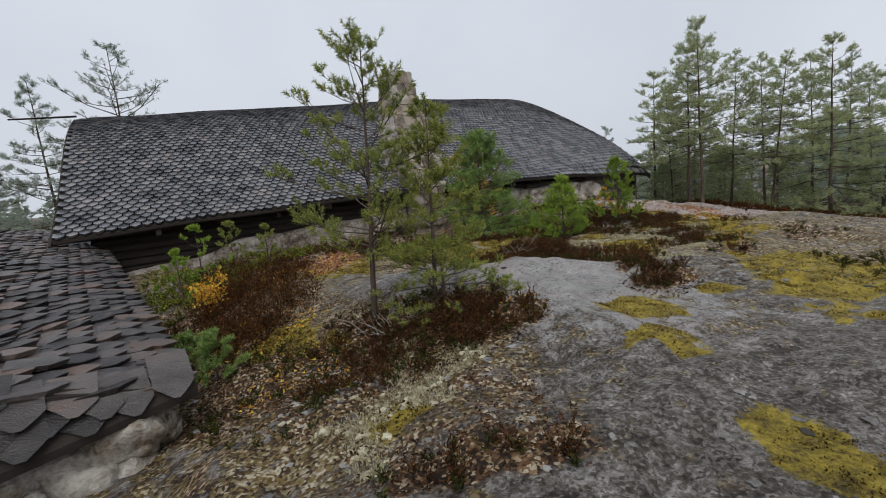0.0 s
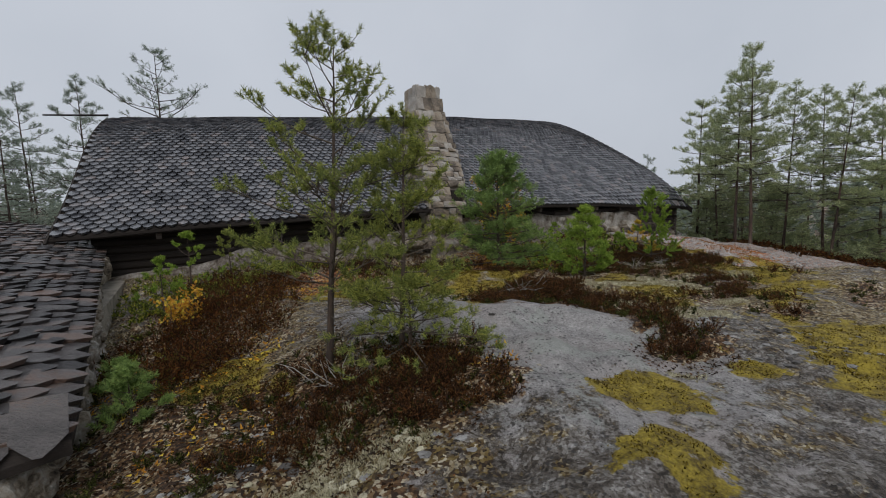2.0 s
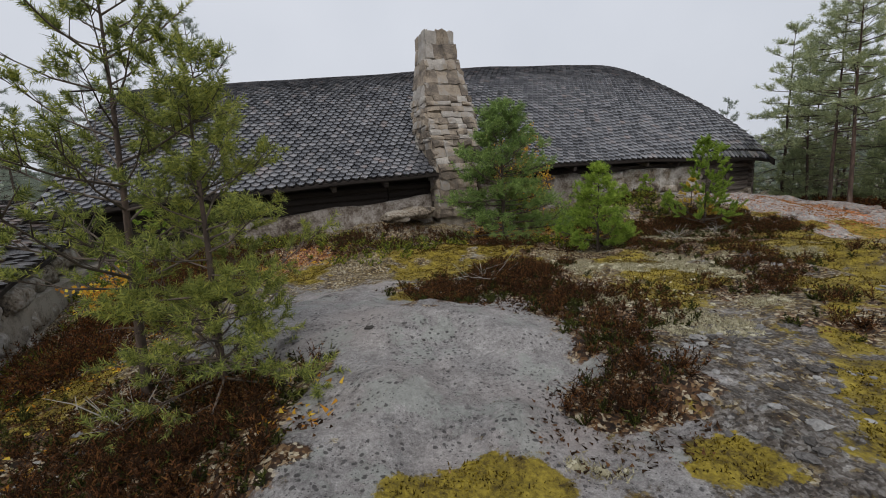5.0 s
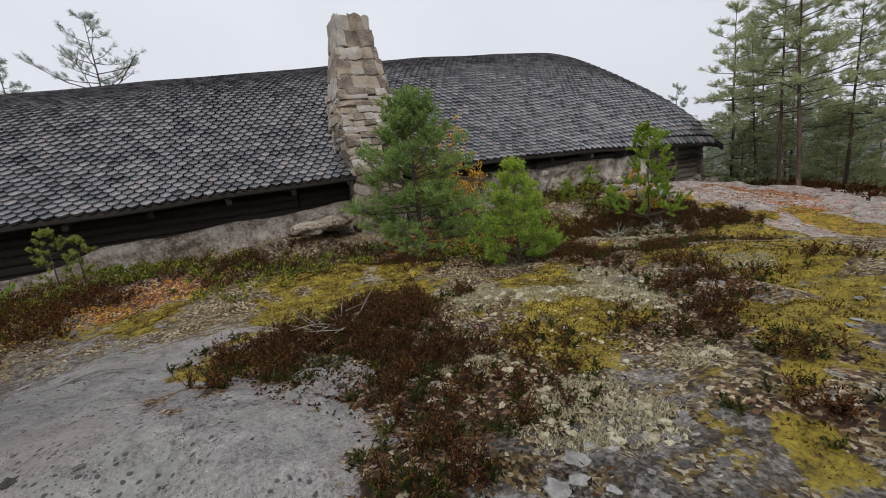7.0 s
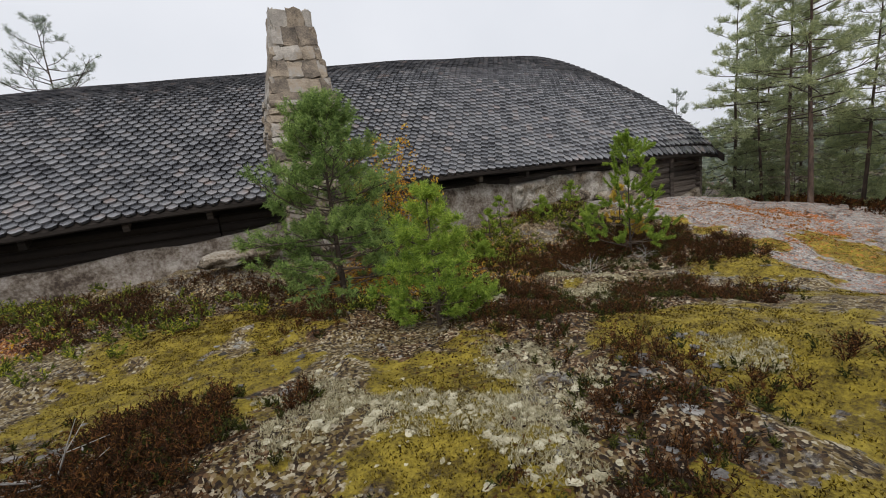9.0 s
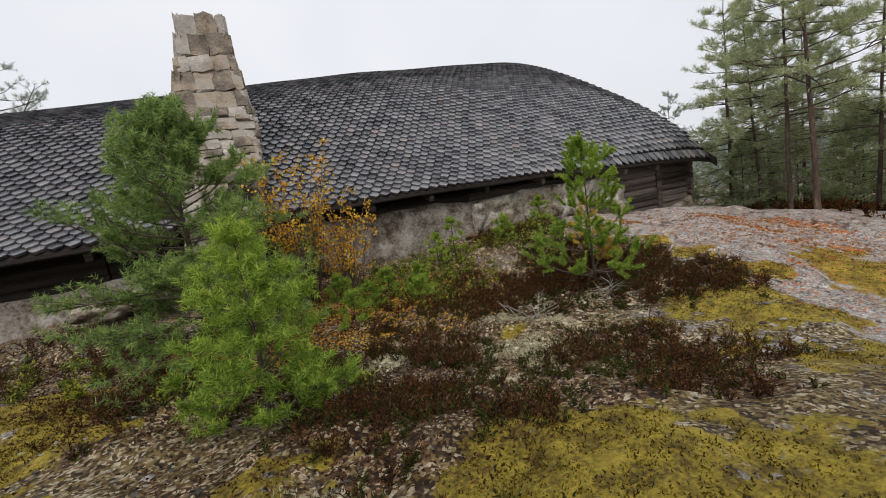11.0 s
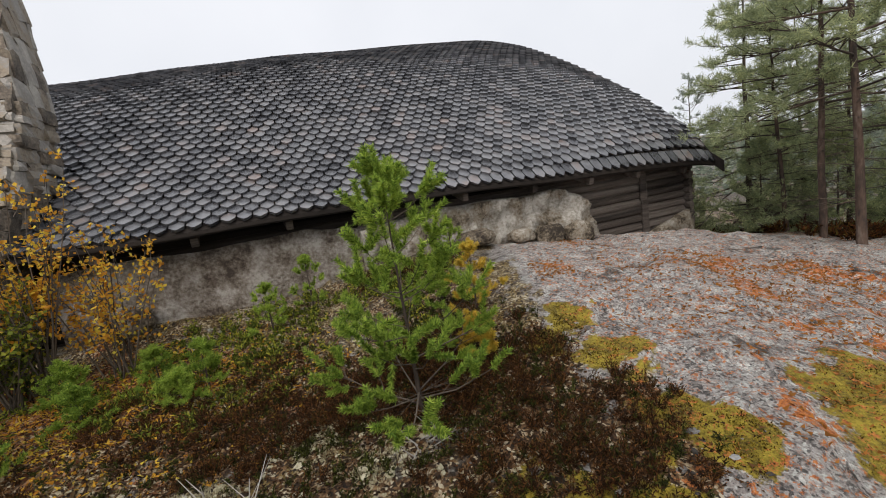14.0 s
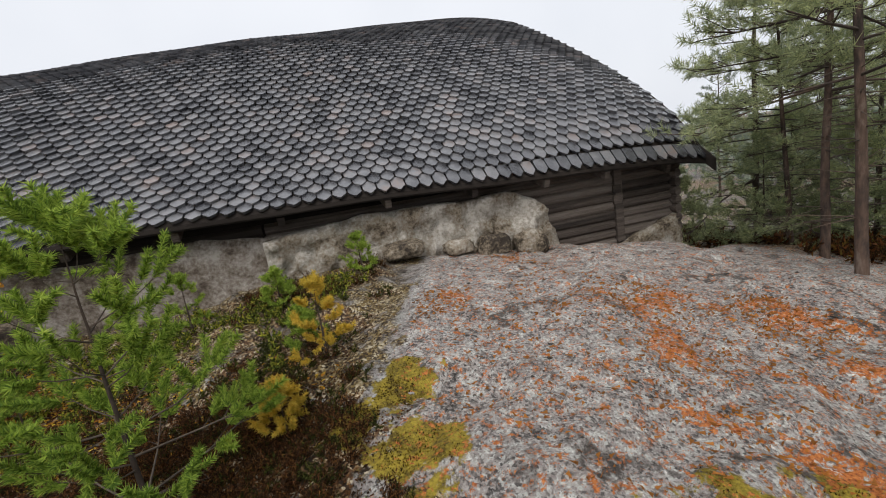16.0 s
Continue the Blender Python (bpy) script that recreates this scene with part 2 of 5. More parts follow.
def tube(points, radii, sides=7):
    """Verts and quads of a tapered tube along points."""
    pts = np.array(points, float)
    d = np.gradient(pts, axis=0)
    d /= np.linalg.norm(d, axis=1, keepdims=True) + 1e-9
    ref = np.array([1.0, 0.0, 0.0]) if abs(d[0][0]) < 0.8 else np.array([0.0, 1.0, 0.0])
    a = np.cross(d, ref)
    a /= np.linalg.norm(a, axis=1, keepdims=True) + 1e-9
    b = np.cross(d, a)
    ang = np.linspace(0, 2 * np.pi, sides, endpoint=False)
    ring = pts[:, None] + np.array(radii)[:, None, None] * (np.cos(ang)[None, :, None] * a[:, None] + np.sin(ang)[None, :, None] * b[:, None])
    n = len(pts)
    i, j = np.meshgrid(np.arange(n - 1), np.arange(sides), indexing="ij")
    j2 = (j + 1) % sides
    q = np.stack([i * sides + j, i * sides + j2, (i + 1) * sides + j2, (i + 1) * sides + j], -1).reshape(-1, 4)
    return ring.reshape(-1, 3), q


def joined(pieces):
    """Several (verts, faces) as one."""
    vs, fs, k = [], [], 0
    for v, f in pieces:
        vs.append(v)
        fs.append(f + k)
        k += len(v)
    return np.concatenate(vs), np.concatenate(fs)


def unit(v):
    return v / (np.linalg.norm(v, axis=-1, keepdims=True) + 1e-9)


def needles(pos, ang, length, width, rng):
    """Thin triangles that start at pos and point along ang."""
    side = unit(np.cross(ang, rng.normal(size=ang.shape)))
    tip = pos + ang * length[:, None]
    w = side * width[:, None] / 2
    v = np.stack([pos - w, pos + w, tip], 1).reshape(-1, 3)
    return v, np.arange(len(v)).reshape(-1, 3)


def brushes(base, way, size, count, nlen, nwid, rng, spread=0.8):
    """Bottle-brush shoots: count needles round each axis from base along way."""
    n = len(base)
    s = rng.uniform(0.08, 1.0, (n, count))
    p = base[:, None] + way[:, None] * (s * size[:, None])[..., None]
    r = rng.normal(size=(n, count, 3))
    r -= (r * way[:, None]).sum(-1, keepdims=True) * way[:, None]
    a = unit(way[:, None] * rng.uniform(0.2, 0.95, (n, count, 1)) + unit(r) * spread)
    ln = nlen * rng.uniform(0.7, 1.2, (n, count))
    return needles(p.reshape(-1, 3), a.reshape(-1, 3), ln.reshape(-1), np.full(n * count, nwid), rng)


# ---- the ground: one sheet of rock out to the horizon ----
GX, GY, GS = np.arange(-2.0, 27.0, 4.0), np.arange(-4.0, 17.0, 4.0), 2.2
HEIGHTS = np.array([
    [0.25, 0.49, 0.32, 0.05, -0.27, -0.66, -1.12, -1.63],
    [-0.15, 0.59, 0.5, 0.18, 0.18, -0.42, -0.94, -1.5],
    [-1.3, 0.58, 0.44, 0.3, 0.96, -1.11, -1.06, -1.29],
    [-1.44, -0.16, 0.11, 0.44, -0.77, 0.08, -0.63, -0.58],
    [-0.39, 0.16, 0.22, -0.1, -0.53, 0.78, 0.21, -0.33],
    [0.48, 0.42, 0.43, 0.54, 0.55, 0.48, -0.2, -1.09],
])


def base_height(x, y):
    x, y = np.asarray(x, float), np.asarray(y, float)
    top, low = 0.0, 1e-9
    cx, cy = np.clip(x, -3, 27), np.clip(y, -5, 17)
    for j, gy in enumerate(GY):
        for i, gx in enumerate(GX):
            w = np.exp(-((cx - gx) ** 2 + (cy - gy) ** 2) / (2 * GS * GS))
            top, low = top + w * HEIGHTS[j, i], low + w
    h = top / low
    away = np.hypot(x - cx, y - cy)
    return h - 3.2 * (1 - np.exp(-away / 14.0))


def wave(x, y, s, seed):
    """Smooth value noise from -1 to 1."""
    x, y = x / s + seed * 17.3, y / s - seed * 9.1
    i, j = np.floor(x), np.floor(y)
    u, v = x - i, y - j
    u, v = u * u * (3 - 2 * u), v * v * (3 - 2 * v)

    def r(a, b):
        k = np.sin(a * 127.1 + b * 311.7 + seed * 74.7) * 43758.5453
        return 2 * (k - np.floor(k)) - 1
    return (r(i, j) * (1 - u) + r(i + 1, j) * u) * (1 - v) + (r(i, j + 1) * (1 - u) + r(i + 1, j + 1) * u) * v


# patches of growth: x, y, half length, half depth, turn in degrees
HEATHER_A = [(2, 1.6, 0.73, 0.26, -37), (2.8, 3.9, 0.89, 0.92, -28), (2.8, 4.4, 0.86, 1.13, 21), (3.5, 3.7, 0.71, 0.92, -21), (3.9, 3.7, 0.56, 0.87,
    6), (6.3, 2.7, 0.41, 0.59, -45), (6.3, 2.7, 0.43, 0.7, -60), (6.8, 3.5, 0.35, 0.59, -42), (6.8, 6, 1.05, 1.29, 7), (7.2, 5.7, 0.93, 1.35, -43), (7.2,
    5.9, 0.73, 1.09, -29), (7.4, 4.2, 0.93, 1.24, -53), (8.5, 6.2, 0.17, 0.37, -18), (8.8, 2.8, 0.38, 0.3, -65), (9.2, 8.9, 0.75, 1.12, -17), (9.5, 3.1,
    0.31, 0.25, -70), (9.5, 3.8, 0.67, 0.47, -57)]
HEATHER_B = [(10.6, 4.6, 0.74, 0.87, -58), (11, 8.4, 0.95, 0.55, 15), (11.3, 7, 1, 1.1, -42), (12.1, 4, 0.31, 0.26, -70), (12.6, 9.1, 0.74, 1.11,
    -6), (13.5, 11.1, 1.82, 0.93, 20), (14.3, 10.1, 1.11, 0.97, -21), (14.4, 6.5, 0.76, 0.7, -45), (15, 10.6, 1.47, 0.62, 28), (15.5, 9.8, 0.66, 0.69,
    -1), (16.1, 9.8, 0.8, 1, -48), (16.3, 8, 0.6, 0.6, -43), (16.4, 9.3, 1.43, 1.13, -40), (16.7, 9.3, 0.72, 1, -18), (16.8, 10.3, 0.83, 1.23, 9),
    (17.1, 7.7, 0.63, 0.68, -55), (17.2, 7.7, 0.52, 0.19, -48)]
HEATHER_C = [(17.3, 13.3, 1.25, 1.09, 2)]
HEATHER = HEATHER_A + HEATHER_B + HEATHER_C
GREENS_A = [(2, 2.6, 0.3, 0.34, -26), (2, 6.1, 0.72, 0.61, 22), (2.1, 5.4, 0.45, 0.73, -15), (2.2, 5.5, 0.51, 0.8, 0), (3.4, 0.2, 0.31, 0.37, -79),
    (4.3, 1.5, 0.4, 0.4, -61), (4.6, 9.4, 0.76, 1.14, 20), (5, 2.2, 0.5, 0.35, -53), (4.8, 9.4, 0.66, 0.93, -4), (4.8, 9.6, 0.32, 0.56, -16), (5.1,
    2.5, 0.23, 0.13, -25), (5.8, 5.9, 0.38, 0.38, 21), (6.4, 2, 0.24, 0.25, -59), (7.1, 9.5, 0.74, 1.11, -18), (7.4, 1.9, 0.21, 0.41, -68), (7.5, 7.6,
    1.59, 1.33, -3), (7.7, 1.4, 1.16, 1.66, -76)]
GREENS_B = [(8.1, 9.5, 0.8, 1.19, -33), (8.6, 4.4, 0.51, 0.67, -33), (8.6, 8.8, 0.53, 0.64, -12), (9.4, 5, 0.9, 0.8, -40), (9.9, 5.9, 0.86, 1.18,
    -47), (10, 3.3, 0.72, 1.07, -65), (10.4, 3.5, 0.35, 0.48, -70), (11.5, 5.3, 0.9, 1.2, -58), (11.8, 4.4, 1.16, 1.05, -65), (13.8, 8.8, 0.34, 0.19,
    9), (14.7, 6.3, 0.26, 0.24, -50), (15.1, 7.5, 0.17, 0.33, -42), (15, 6.1, 0.4, 0.3, -50), (15.3, 5.7, 0.71, 0.81, -65), (16.4, 7.1, 1.02, 0.9,
    -56), (17.4, 9.4, 0.24, 0.18, -28), (17.4, 9.5, 0.31, 0.16, 3)]
GREENS_C = [(17.6, 7.7, 0.54, 0.39, -51), (17.7, 7.9, 0.54, 0.22, -47), (17.7, 8.8, 0.39, 0.18, -36), (17.7, 8.9, 0.33, 0.25, -3), (17.9, 9.1, 0.56,
    0.63, -50), (17.9, 9.6, 0.2, 0.15, -32), (17.9, 9.7, 0.19, 0.13, -5), (17.9, 9.7, 0.32, 0.3, -37), (18, 10.1, 0.17, 0.19, -7), (19.1, 6.8, 1.1, 1.57,
    -69)]
GREENS = GREENS_A + GREENS_B + GREENS_C
PALE_A = [(1.7, 2.4, 0.18, 0.37, -22), (2.4, 2.5, 0.2, 0.2, -33), (2.4, 2.9, 0.83, 0.26, -6), (2.4, 3.5, 0.24, 0.14, -26), (2.6, 3.7, 0.3, 0.14, -7),
    (3, 3.9, 0.25, 0.15, 21), (5.7, 2.3, 0.14, 0.08, -40), (7.7, 4.5, 0.31, 0.21, -13), (7.9, 3.4, 0.37, 0.47, -53), (8, 5, 0.25, 0.16, -16), (8.6, 6.2,
    0.5, 0.69, -20), (9, 3.5, 0.16, 0.13, -55), (9.4, 5.5, 0.49, 0.42, -35), (10.1, 4.9, 0.36, 0.61, -48), (10.5, 5.9, 0.4, 0.4, -53), (11.2, 7.9, 0.17,
    0.12, 14), (11.5, 8.5, 0.4, 0.23, 8)]
PALE_B = [(11.7, 4.6, 0.35, 0.24, -63), (12.5, 7.2, 0.19, 0.2, -8), (12.8, 9.3, 0.18, 0.35, -8), (13.4, 8, 0.45, 0.73, -19), (13.9, 9.3, 0.28, 0.23,
    6), (13.9, 11.4, 0.4, 0.4, 5), (14.3, 8.6, 0.21, 0.25, 2), (14.4, 12.5, 0.3, 0.28, 25), (14.8, 9.7, 0.3, 0.23, -6), (14.8, 10.1, 0.19, 0.26, 9),
    (15.1, 9.9, 0.19, 0.13, 5), (15.3, 9, 0.2, 0.2, -49), (15.8, 9.8, 0.24, 0.19, -5), (16.8, 8.2, 0.16, 0.09, -30)]
PALE = PALE_A + PALE_B
LEAFY = [(4.7, 10.7, 1.33, 0.82, 17), (10, 10.8, 1.04, 1.44, 17), (10.6, 11.7, 1, 1.44, -20), (10.7, 11.3, 1.55, 1.72, 11), (11.5, 12.6, 1.58, 1.2, 19), (12.2, 12.2, 1.45, 1.0, 1),
    (12.9, 12.0, 1.5, 0.9, 21)]
SCRUB = [(1.3, 11.8, 1.44, 0.89, -4), (1.5, 11.7, 1.36, 1.92, 3), (3.5, 13, 0.9, 1.32, 19),
    (5.1, 12.9, 1.5, 0.9, -4), (6.7, 10.8, 1.57, 1.71, 3), (13.5, 11.3, 0.78, 0.71, -11), (14, 13.2, 1.2, 1, 19), (15.8, 13.2, 1.6, 0.8, -9),
    (17.2, 13, 1.1, 0.8, 3)]
NEEDLE_BED_A = [(18.5, 7.4, 0.35, 0.37, -61), (18.7, 11.2, 0.25, 0.35, -35), (18.8, 11.4, 0.3, 0.54, -31), (18.9, 8.2, 0.29, 0.1, -33), (19, 11.6,
    0.28, 0.5, -15), (19.9, 9.2, 0.3, 0.12, -37), (20.3, 8.4, 0.61, 0.17, -49), (20.7, 7.9, 0.56, 0.29, -58), (20.7, 9.4, 0.33, 0.57, -43), (20.7, 13.1,
    0.5, 0.79, -24), (20.8, 10.8, 0.33, 0.37, -34), (21.3, 10.4, 0.45, 0.53, -51), (21.5, 8.7, 0.6, 0.14, -55), (21.7, 10.6, 0.39, 0.24, -42), (22.1,
    10.1, 0.21, 0.23, -48), (22.2, 8.7, 0.46, 0.17, -60), (22.5, 9.7, 0.45, 0.67, -60)]
NEEDLE_BED_B = [(22.6, 9.7, 0.56, 0.56, -61), (22.8, 10, 0.59, 0.35, -53), (23.1, 9.4, 0.78, 0.21, -59)]
NEEDLE_BED = NEEDLE_BED_A + NEEDLE_BED_B
HEATHER = HEATHER + [(11.0, 7.4, 0.45), (11.6, 7.1, 0.4), (12.1, 6.2, 0.35), (13.0, 6.0, 0.35), (14.0, 6.3, 0.45), (13.5, 5.6, 0.4), (13.3, 7.1, 0.3), (13.6, 7.5, 0.4), (12.4, 8.4, 0.45), (14.6, 7.2, 0.35), (7.8, 6.2, 0.4)]
LOW_HEATH = [(17.2, 11.9, 0.6, 1.0, 0), (16.6, 11.1, 0.6, 0.8, 0), (16.9, 10.4, 0.4, 0.6, 0), (12.3, 6.5, .6), (13.3, 6.3, .45), (11.6, 6.9, .5), (14.8, 8.8, .7), (13.2, 7.3, .6), (12.9, 8.6, .6), (14.2, 7.8, .6), (8.9, 1.1, .6), (9.8, .9, .7), (11.4, 2.5, .6), (14.6, 11.9, .6), (16.6, 11.6, .6), (16.8, 12.9, .5)]
GULLY = [(1.2, 5.4, 0.7, 2.0, 0), (1.3, 8.4, 1.0, 1.8, 0)]
LITTER_WEST = [(1, 5, 0.8), (1.2, 4.5, 0.8), (1.3, 5.6, 0.9), (1.5, 9.5, 1.8), (1.8, 3.6, 0.9), (2, 7, 1.6), (2.2, 4.8, 0.8), (2.4, 2.2, 0.7), (2.6, 10.8, 1.6),
    (3, 3.8, 1.1), (4.8, 11.5, 1.6), (6.6, 10.4, 1.2), (7.4, 9.6, 0.6), (7.5, 11.5, 1.8), (8.2, 4.6, 0.6)]
LITTER_MIDDLE = [(8.6, 10.4, 1.2), (9.2, 4.2, 0.5), (9.2, 9.2, 0.8), (9.6, 8.5, 0.8), (10.2, 6.5, 0.9), (10.2, 10.5, 1.7), (10.4, 8.7, 1.2), (11.2, 9.2, 1.2), (11.4, 8, 1),
    (11.6, 6.4, 0.7), (12.2, 11.6, 1.8), (12.4, 13.4, 1.5), (12.6, 6.8, 1), (13, 9, 1.6), (13.4, 10.6, 1.2)]
LITTER_EAST = [(14.2, 7.4, 0.9), (14.2, 12.6, 1.5), (14.6, 11, 1.5), (15.6, 9.6, 1.5), (16.5, 12.9, 1.3), (16.8, 9.4, 0.9), (17.2, 11.4, 0.8)]
LITTER = LITTER_WEST + LITTER_MIDDLE + LITTER_EAST


def ellipse(zone):
    """A patch as x, y, half length, half depth, turn; a round one is given by its radius alone."""
    return zone if len(zone) == 5 else (zone[0], zone[1], zone[2], zone[2], 0)


def cover(zones, x, y, seed, soft=0.7):
    """How far a spot lies in a patch, 0 to 1, with a ragged rim."""
    best = np.zeros_like(x)
    jit = 0.5 * wave(x, y, 0.55, seed) + 0.35 * wave(x, y, 0.2, seed + 3)
    for zone in zones:
        zx, zy, ra, rb, turn = ellipse(zone)
        ct, st = math.cos(radians(turn)), math.sin(radians(turn))
        d = np.hypot(((x - zx) * ct + (y - zy) * st) / ra, ((y - zy) * ct - (x - zx) * st) / rb)
        best = np.maximum(best, np.clip((1.2 + jit - d) / soft, 0, 1))
    return best


def height(x, y):
    x, y = np.asarray(x, float), np.asarray(y, float)
    h = base_height(x, y)
    near = np.exp(-(np.maximum(0, np.hypot((x - 12) / 22, (y - 6) / 14) - 1) * 3))
    h = h + 0.09 * wave(x, y, 2.6, 1) + near * (0.05 * wave(x, y, 0.9, 2) + 0.018 * wave(x, y, 0.3, 3))
    # broken sheets of rock: low ledges
    ledge = wave(x, y, 1.7, 5) + 0.5 * wave(x, y, 0.6, 6)
    h = h + near * 0.055 * np.clip(ledge * 5, -1, 1)
    chip = wave(x, y, 0.7, 15) + 0.6 * wave(x, y, 0.28, 16)
    h = h + near * 0.02 * np.clip(chip * 5, -1, 1)
    # the smooth slab
    slab = np.clip(1.25 - np.hypot((x - 5.2) / 1.5, (y - 5.3) / 2.6), 0, 1)
    h = h + 0.16 * slab * slab * (3 - 2 * slab)
    h = h + 0.28 * np.exp(-((x - 3.7) / 0.8) ** 2 - ((y - 5.4) / 0.8) ** 2) - 0.3 * np.exp(-((x - 2.5) / 0.8) ** 2 - ((y - 4.1) / 0.9) ** 2)
    # the dome falls away towards the tall pines
    fall = np.clip((x - 23.8) / 2.6, 0, 1)
    h = h - 0.24 * fall * fall * (3 - 2 * fall) * np.clip((17 - y) / 2, 0, 1)
    # the edge of the bare rock by the saplings
    side = (x - 16.9) - 0.5 * (y - 9.2)
    h = h - 0.22 * np.clip(0.5 - side / 0.5, 0, 1) * np.exp(-((x - 16.2) / 1.6) ** 2 - ((y - 10.8) / 1.9) ** 2)
    # far hills
    far = np.maximum(0, np.hypot(x - 12, y - 8) - 45)
    return h + np.minimum(far * 0.012, 6) + np.clip(far / 60, 0, 1) * 2.0 * wave(x, y, 70.0, 8)


def z_at(x, y):
    return float(height(np.array([x]), np.array([y]))[0])


def grid_lines(a, b, step, reach):
    mid = np.arange(a, b + step / 2, step)
    out = [step]
    while sum(out) < reach:
        out.append(out[-1] * 1.16)
    off = np.cumsum(out)
    return np.concatenate([a - off[::-1], mid, b + off])


lx, ly = grid_lines(-1.0, 25.0, 0.085, 900), grid_lines(-0.5, 14.4, 0.085, 900)
mx_, my_ = np.meshgrid(lx, ly)
gz_ = height(mx_, my_)
gv = np.stack([mx_, my_, gz_], -1).reshape(-1, 3)
ni, nj = len(lx), len(ly)
ii, jj = np.meshgrid(np.arange(ni - 1), np.arange(nj - 1))
gq = np.stack([jj * ni + ii, jj * ni + ii + 1, (jj + 1) * ni + ii + 1, (jj + 1) * ni + ii], -1).reshape(-1, 4)


def ground_material():
    m, n, l, b = shader("rock_ground", 0.62, 0.25)
    co = n.new("ShaderNodeNewGeometry").outputs["Position"]
    big, mid = noise_node(n, l, co, 0.7, 5), noise_node(n, l, co, 5, 10, 0.72)
    fine, grit = noise_node(n, l, co, 34, 6, 0.75), noise_node(n, l, co, 120, 3, 0.7)

    def ramp(src, *stops):
        r = ramp_node(n, stops)
        l.new(src, r.inputs[0])
        return r.outputs[0]

    def warped(scale, amount, by):
        w, t = n.new("ShaderNodeVectorMath"), n.new("ShaderNodeTexNoise")
        w.operation = "MULTIPLY_ADD"
        t.inputs["Scale"].default_value, t.inputs["Detail"].default_value = by, 6
        l.new(co, t.inputs["Vector"])
        l.new(t.outputs["Color"], w.inputs[0])
        w.inputs[1].default_value = (amount, amount, amount)
        l.new(co, w.inputs[2])
        v = n.new("ShaderNodeTexVoronoi")
        v.inputs["Scale"].default_value = scale
        l.new(w.outputs[0], v.inputs["Vector"])
        return v

    def layer(name):
        at = n.new("ShaderNodeVertexColor")
        at.layer_name = name
        sp = n.new("ShaderNodeSeparateColor")
        l.new(at.outputs["Color"], sp.inputs[0])
        return sp.outputs
    cov, grow, lay3 = layer("cover"), layer("growth"), layer("crumble")
    rag = noise_node(n, l, co, 4.5, 9, 0.72)

    def mask(chan, lo, hi, src, ragged=2.4):
        v = math_node(n, l, "ADD", chan, math_node(n, l, "MULTIPLY", math_node(n, l, "SUBTRACT", src, 0.5), ragged))
        return ramp(v, (lo, (0, 0, 0)), (hi, (1, 1, 1)))
    # grey granite: even, with a fine salt and pepper grain, dull green lichen and small black lichen spots
    grain = math_node(n, l, "ADD", math_node(n, l, "MULTIPLY", mid, 0.35), math_node(n, l, "ADD", math_node(n, l, "MULTIPLY", fine, 0.4), math_node(n, l, "MULTIPLY", grit, 0.25)))
    rock = ramp(grain, (0.38, (0.05, 0.047, 0.046)), (0.44, (0.15, 0.143, 0.14)), (0.5, (0.25, 0.24, 0.235)), (0.57, (0.36, 0.35, 0.34)), (0.64, (0.58, 0.56, 0.54)))
    rock = mix_node(n, l, ramp(big, (0.42, (0, 0, 0)), (0.62, (0.5, 0.5, 0.5))), rock, (0.33, 0.285, 0.265))
    rock = mix_node(n, l, ramp(noise_node(n, l, co, 2.3, 6, 0.7), (0.53, (0, 0, 0)), (0.58, (0.5, 0.5, 0.5))), rock, (0.28, 0.305, 0.275))
    # the eastern dome: scaly pink and grey crust lichen in flakes
    flake = warped(42, 0.1, 11)
    tone = n.new("ShaderNodeSeparateColor")
    l.new(flake.outputs["Color"], tone.inputs[0])
    scab = math_node(n, l, "ADD", math_node(n, l, "MULTIPLY", tone.outputs[0], 0.15), math_node(n, l, "ADD", math_node(n, l, "MULTIPLY", mid, 0.5), math_node(n, l, "MULTIPLY", fine, 0.35)))
    crust = ramp(scab, (0.37, (0.03, 0.028, 0.026)), (0.43, (0.125, 0.117, 0.112)), (0.48, (0.25, 0.225, 0.212)), (0.53, (0.33, 0.31, 0.295)), (0.57, (0.38, 0.395, 0.37)), (0.62, (0.52, 0.52, 0.495)), (0.67, (0.74, 0.71, 0.67)))
    broken = ramp(scab, (0.37, (0.017, 0.014, 0.011)), (0.44, (0.055, 0.045, 0.035)), (0.5, (0.115, 0.1, 0.086)), (0.56, (0.195, 0.183, 0.168)), (0.62, (0.29, 0.28, 0.262)), (0.68, (0.52, 0.49, 0.44)))
    rock = mix_node(n, l, mask(grow[2], 0.45, 0.62, mid, 1.6), rock, crust)
    rock = mix_node(n, l, mask(lay3[0], 0.4, 0.55, rag), rock, broken)
    for scale, size, where, seed_by in ((19, 0.3, 2.7, 0.04), (46, 0.27, 5.5, 0.02)):
        dots = warped(scale, seed_by, 14)
        rock = mix_node(n, l, math_node(n, l, "MULTIPLY", ramp(dots.outputs["Distance"], (size - 0.08, (0.85, 0.85, 0.85)), (size, (0, 0, 0))), ramp(noise_node(n, l, co, where, 3), (0.45, (0, 0, 0)), (0.52, (1, 1, 1)))), rock, (0.045, 0.043, 0.042))
    # joints in the rock, filled with dark soil
    ev_ = warped(0.85, 0.9, 2.2)
    ev_.feature = "DISTANCE_TO_EDGE"
    crack = ramp(math_node(n, l, "ADD", ev_.outputs["Distance"], math_node(n, l, "MULTIPLY", math_node(n, l, "SUBTRACT", mid, 0.5), 0.2)), (0.0, (1, 1, 1)), (0.015, (0.8, 0.8, 0.8)), (0.04, (0, 0, 0)))
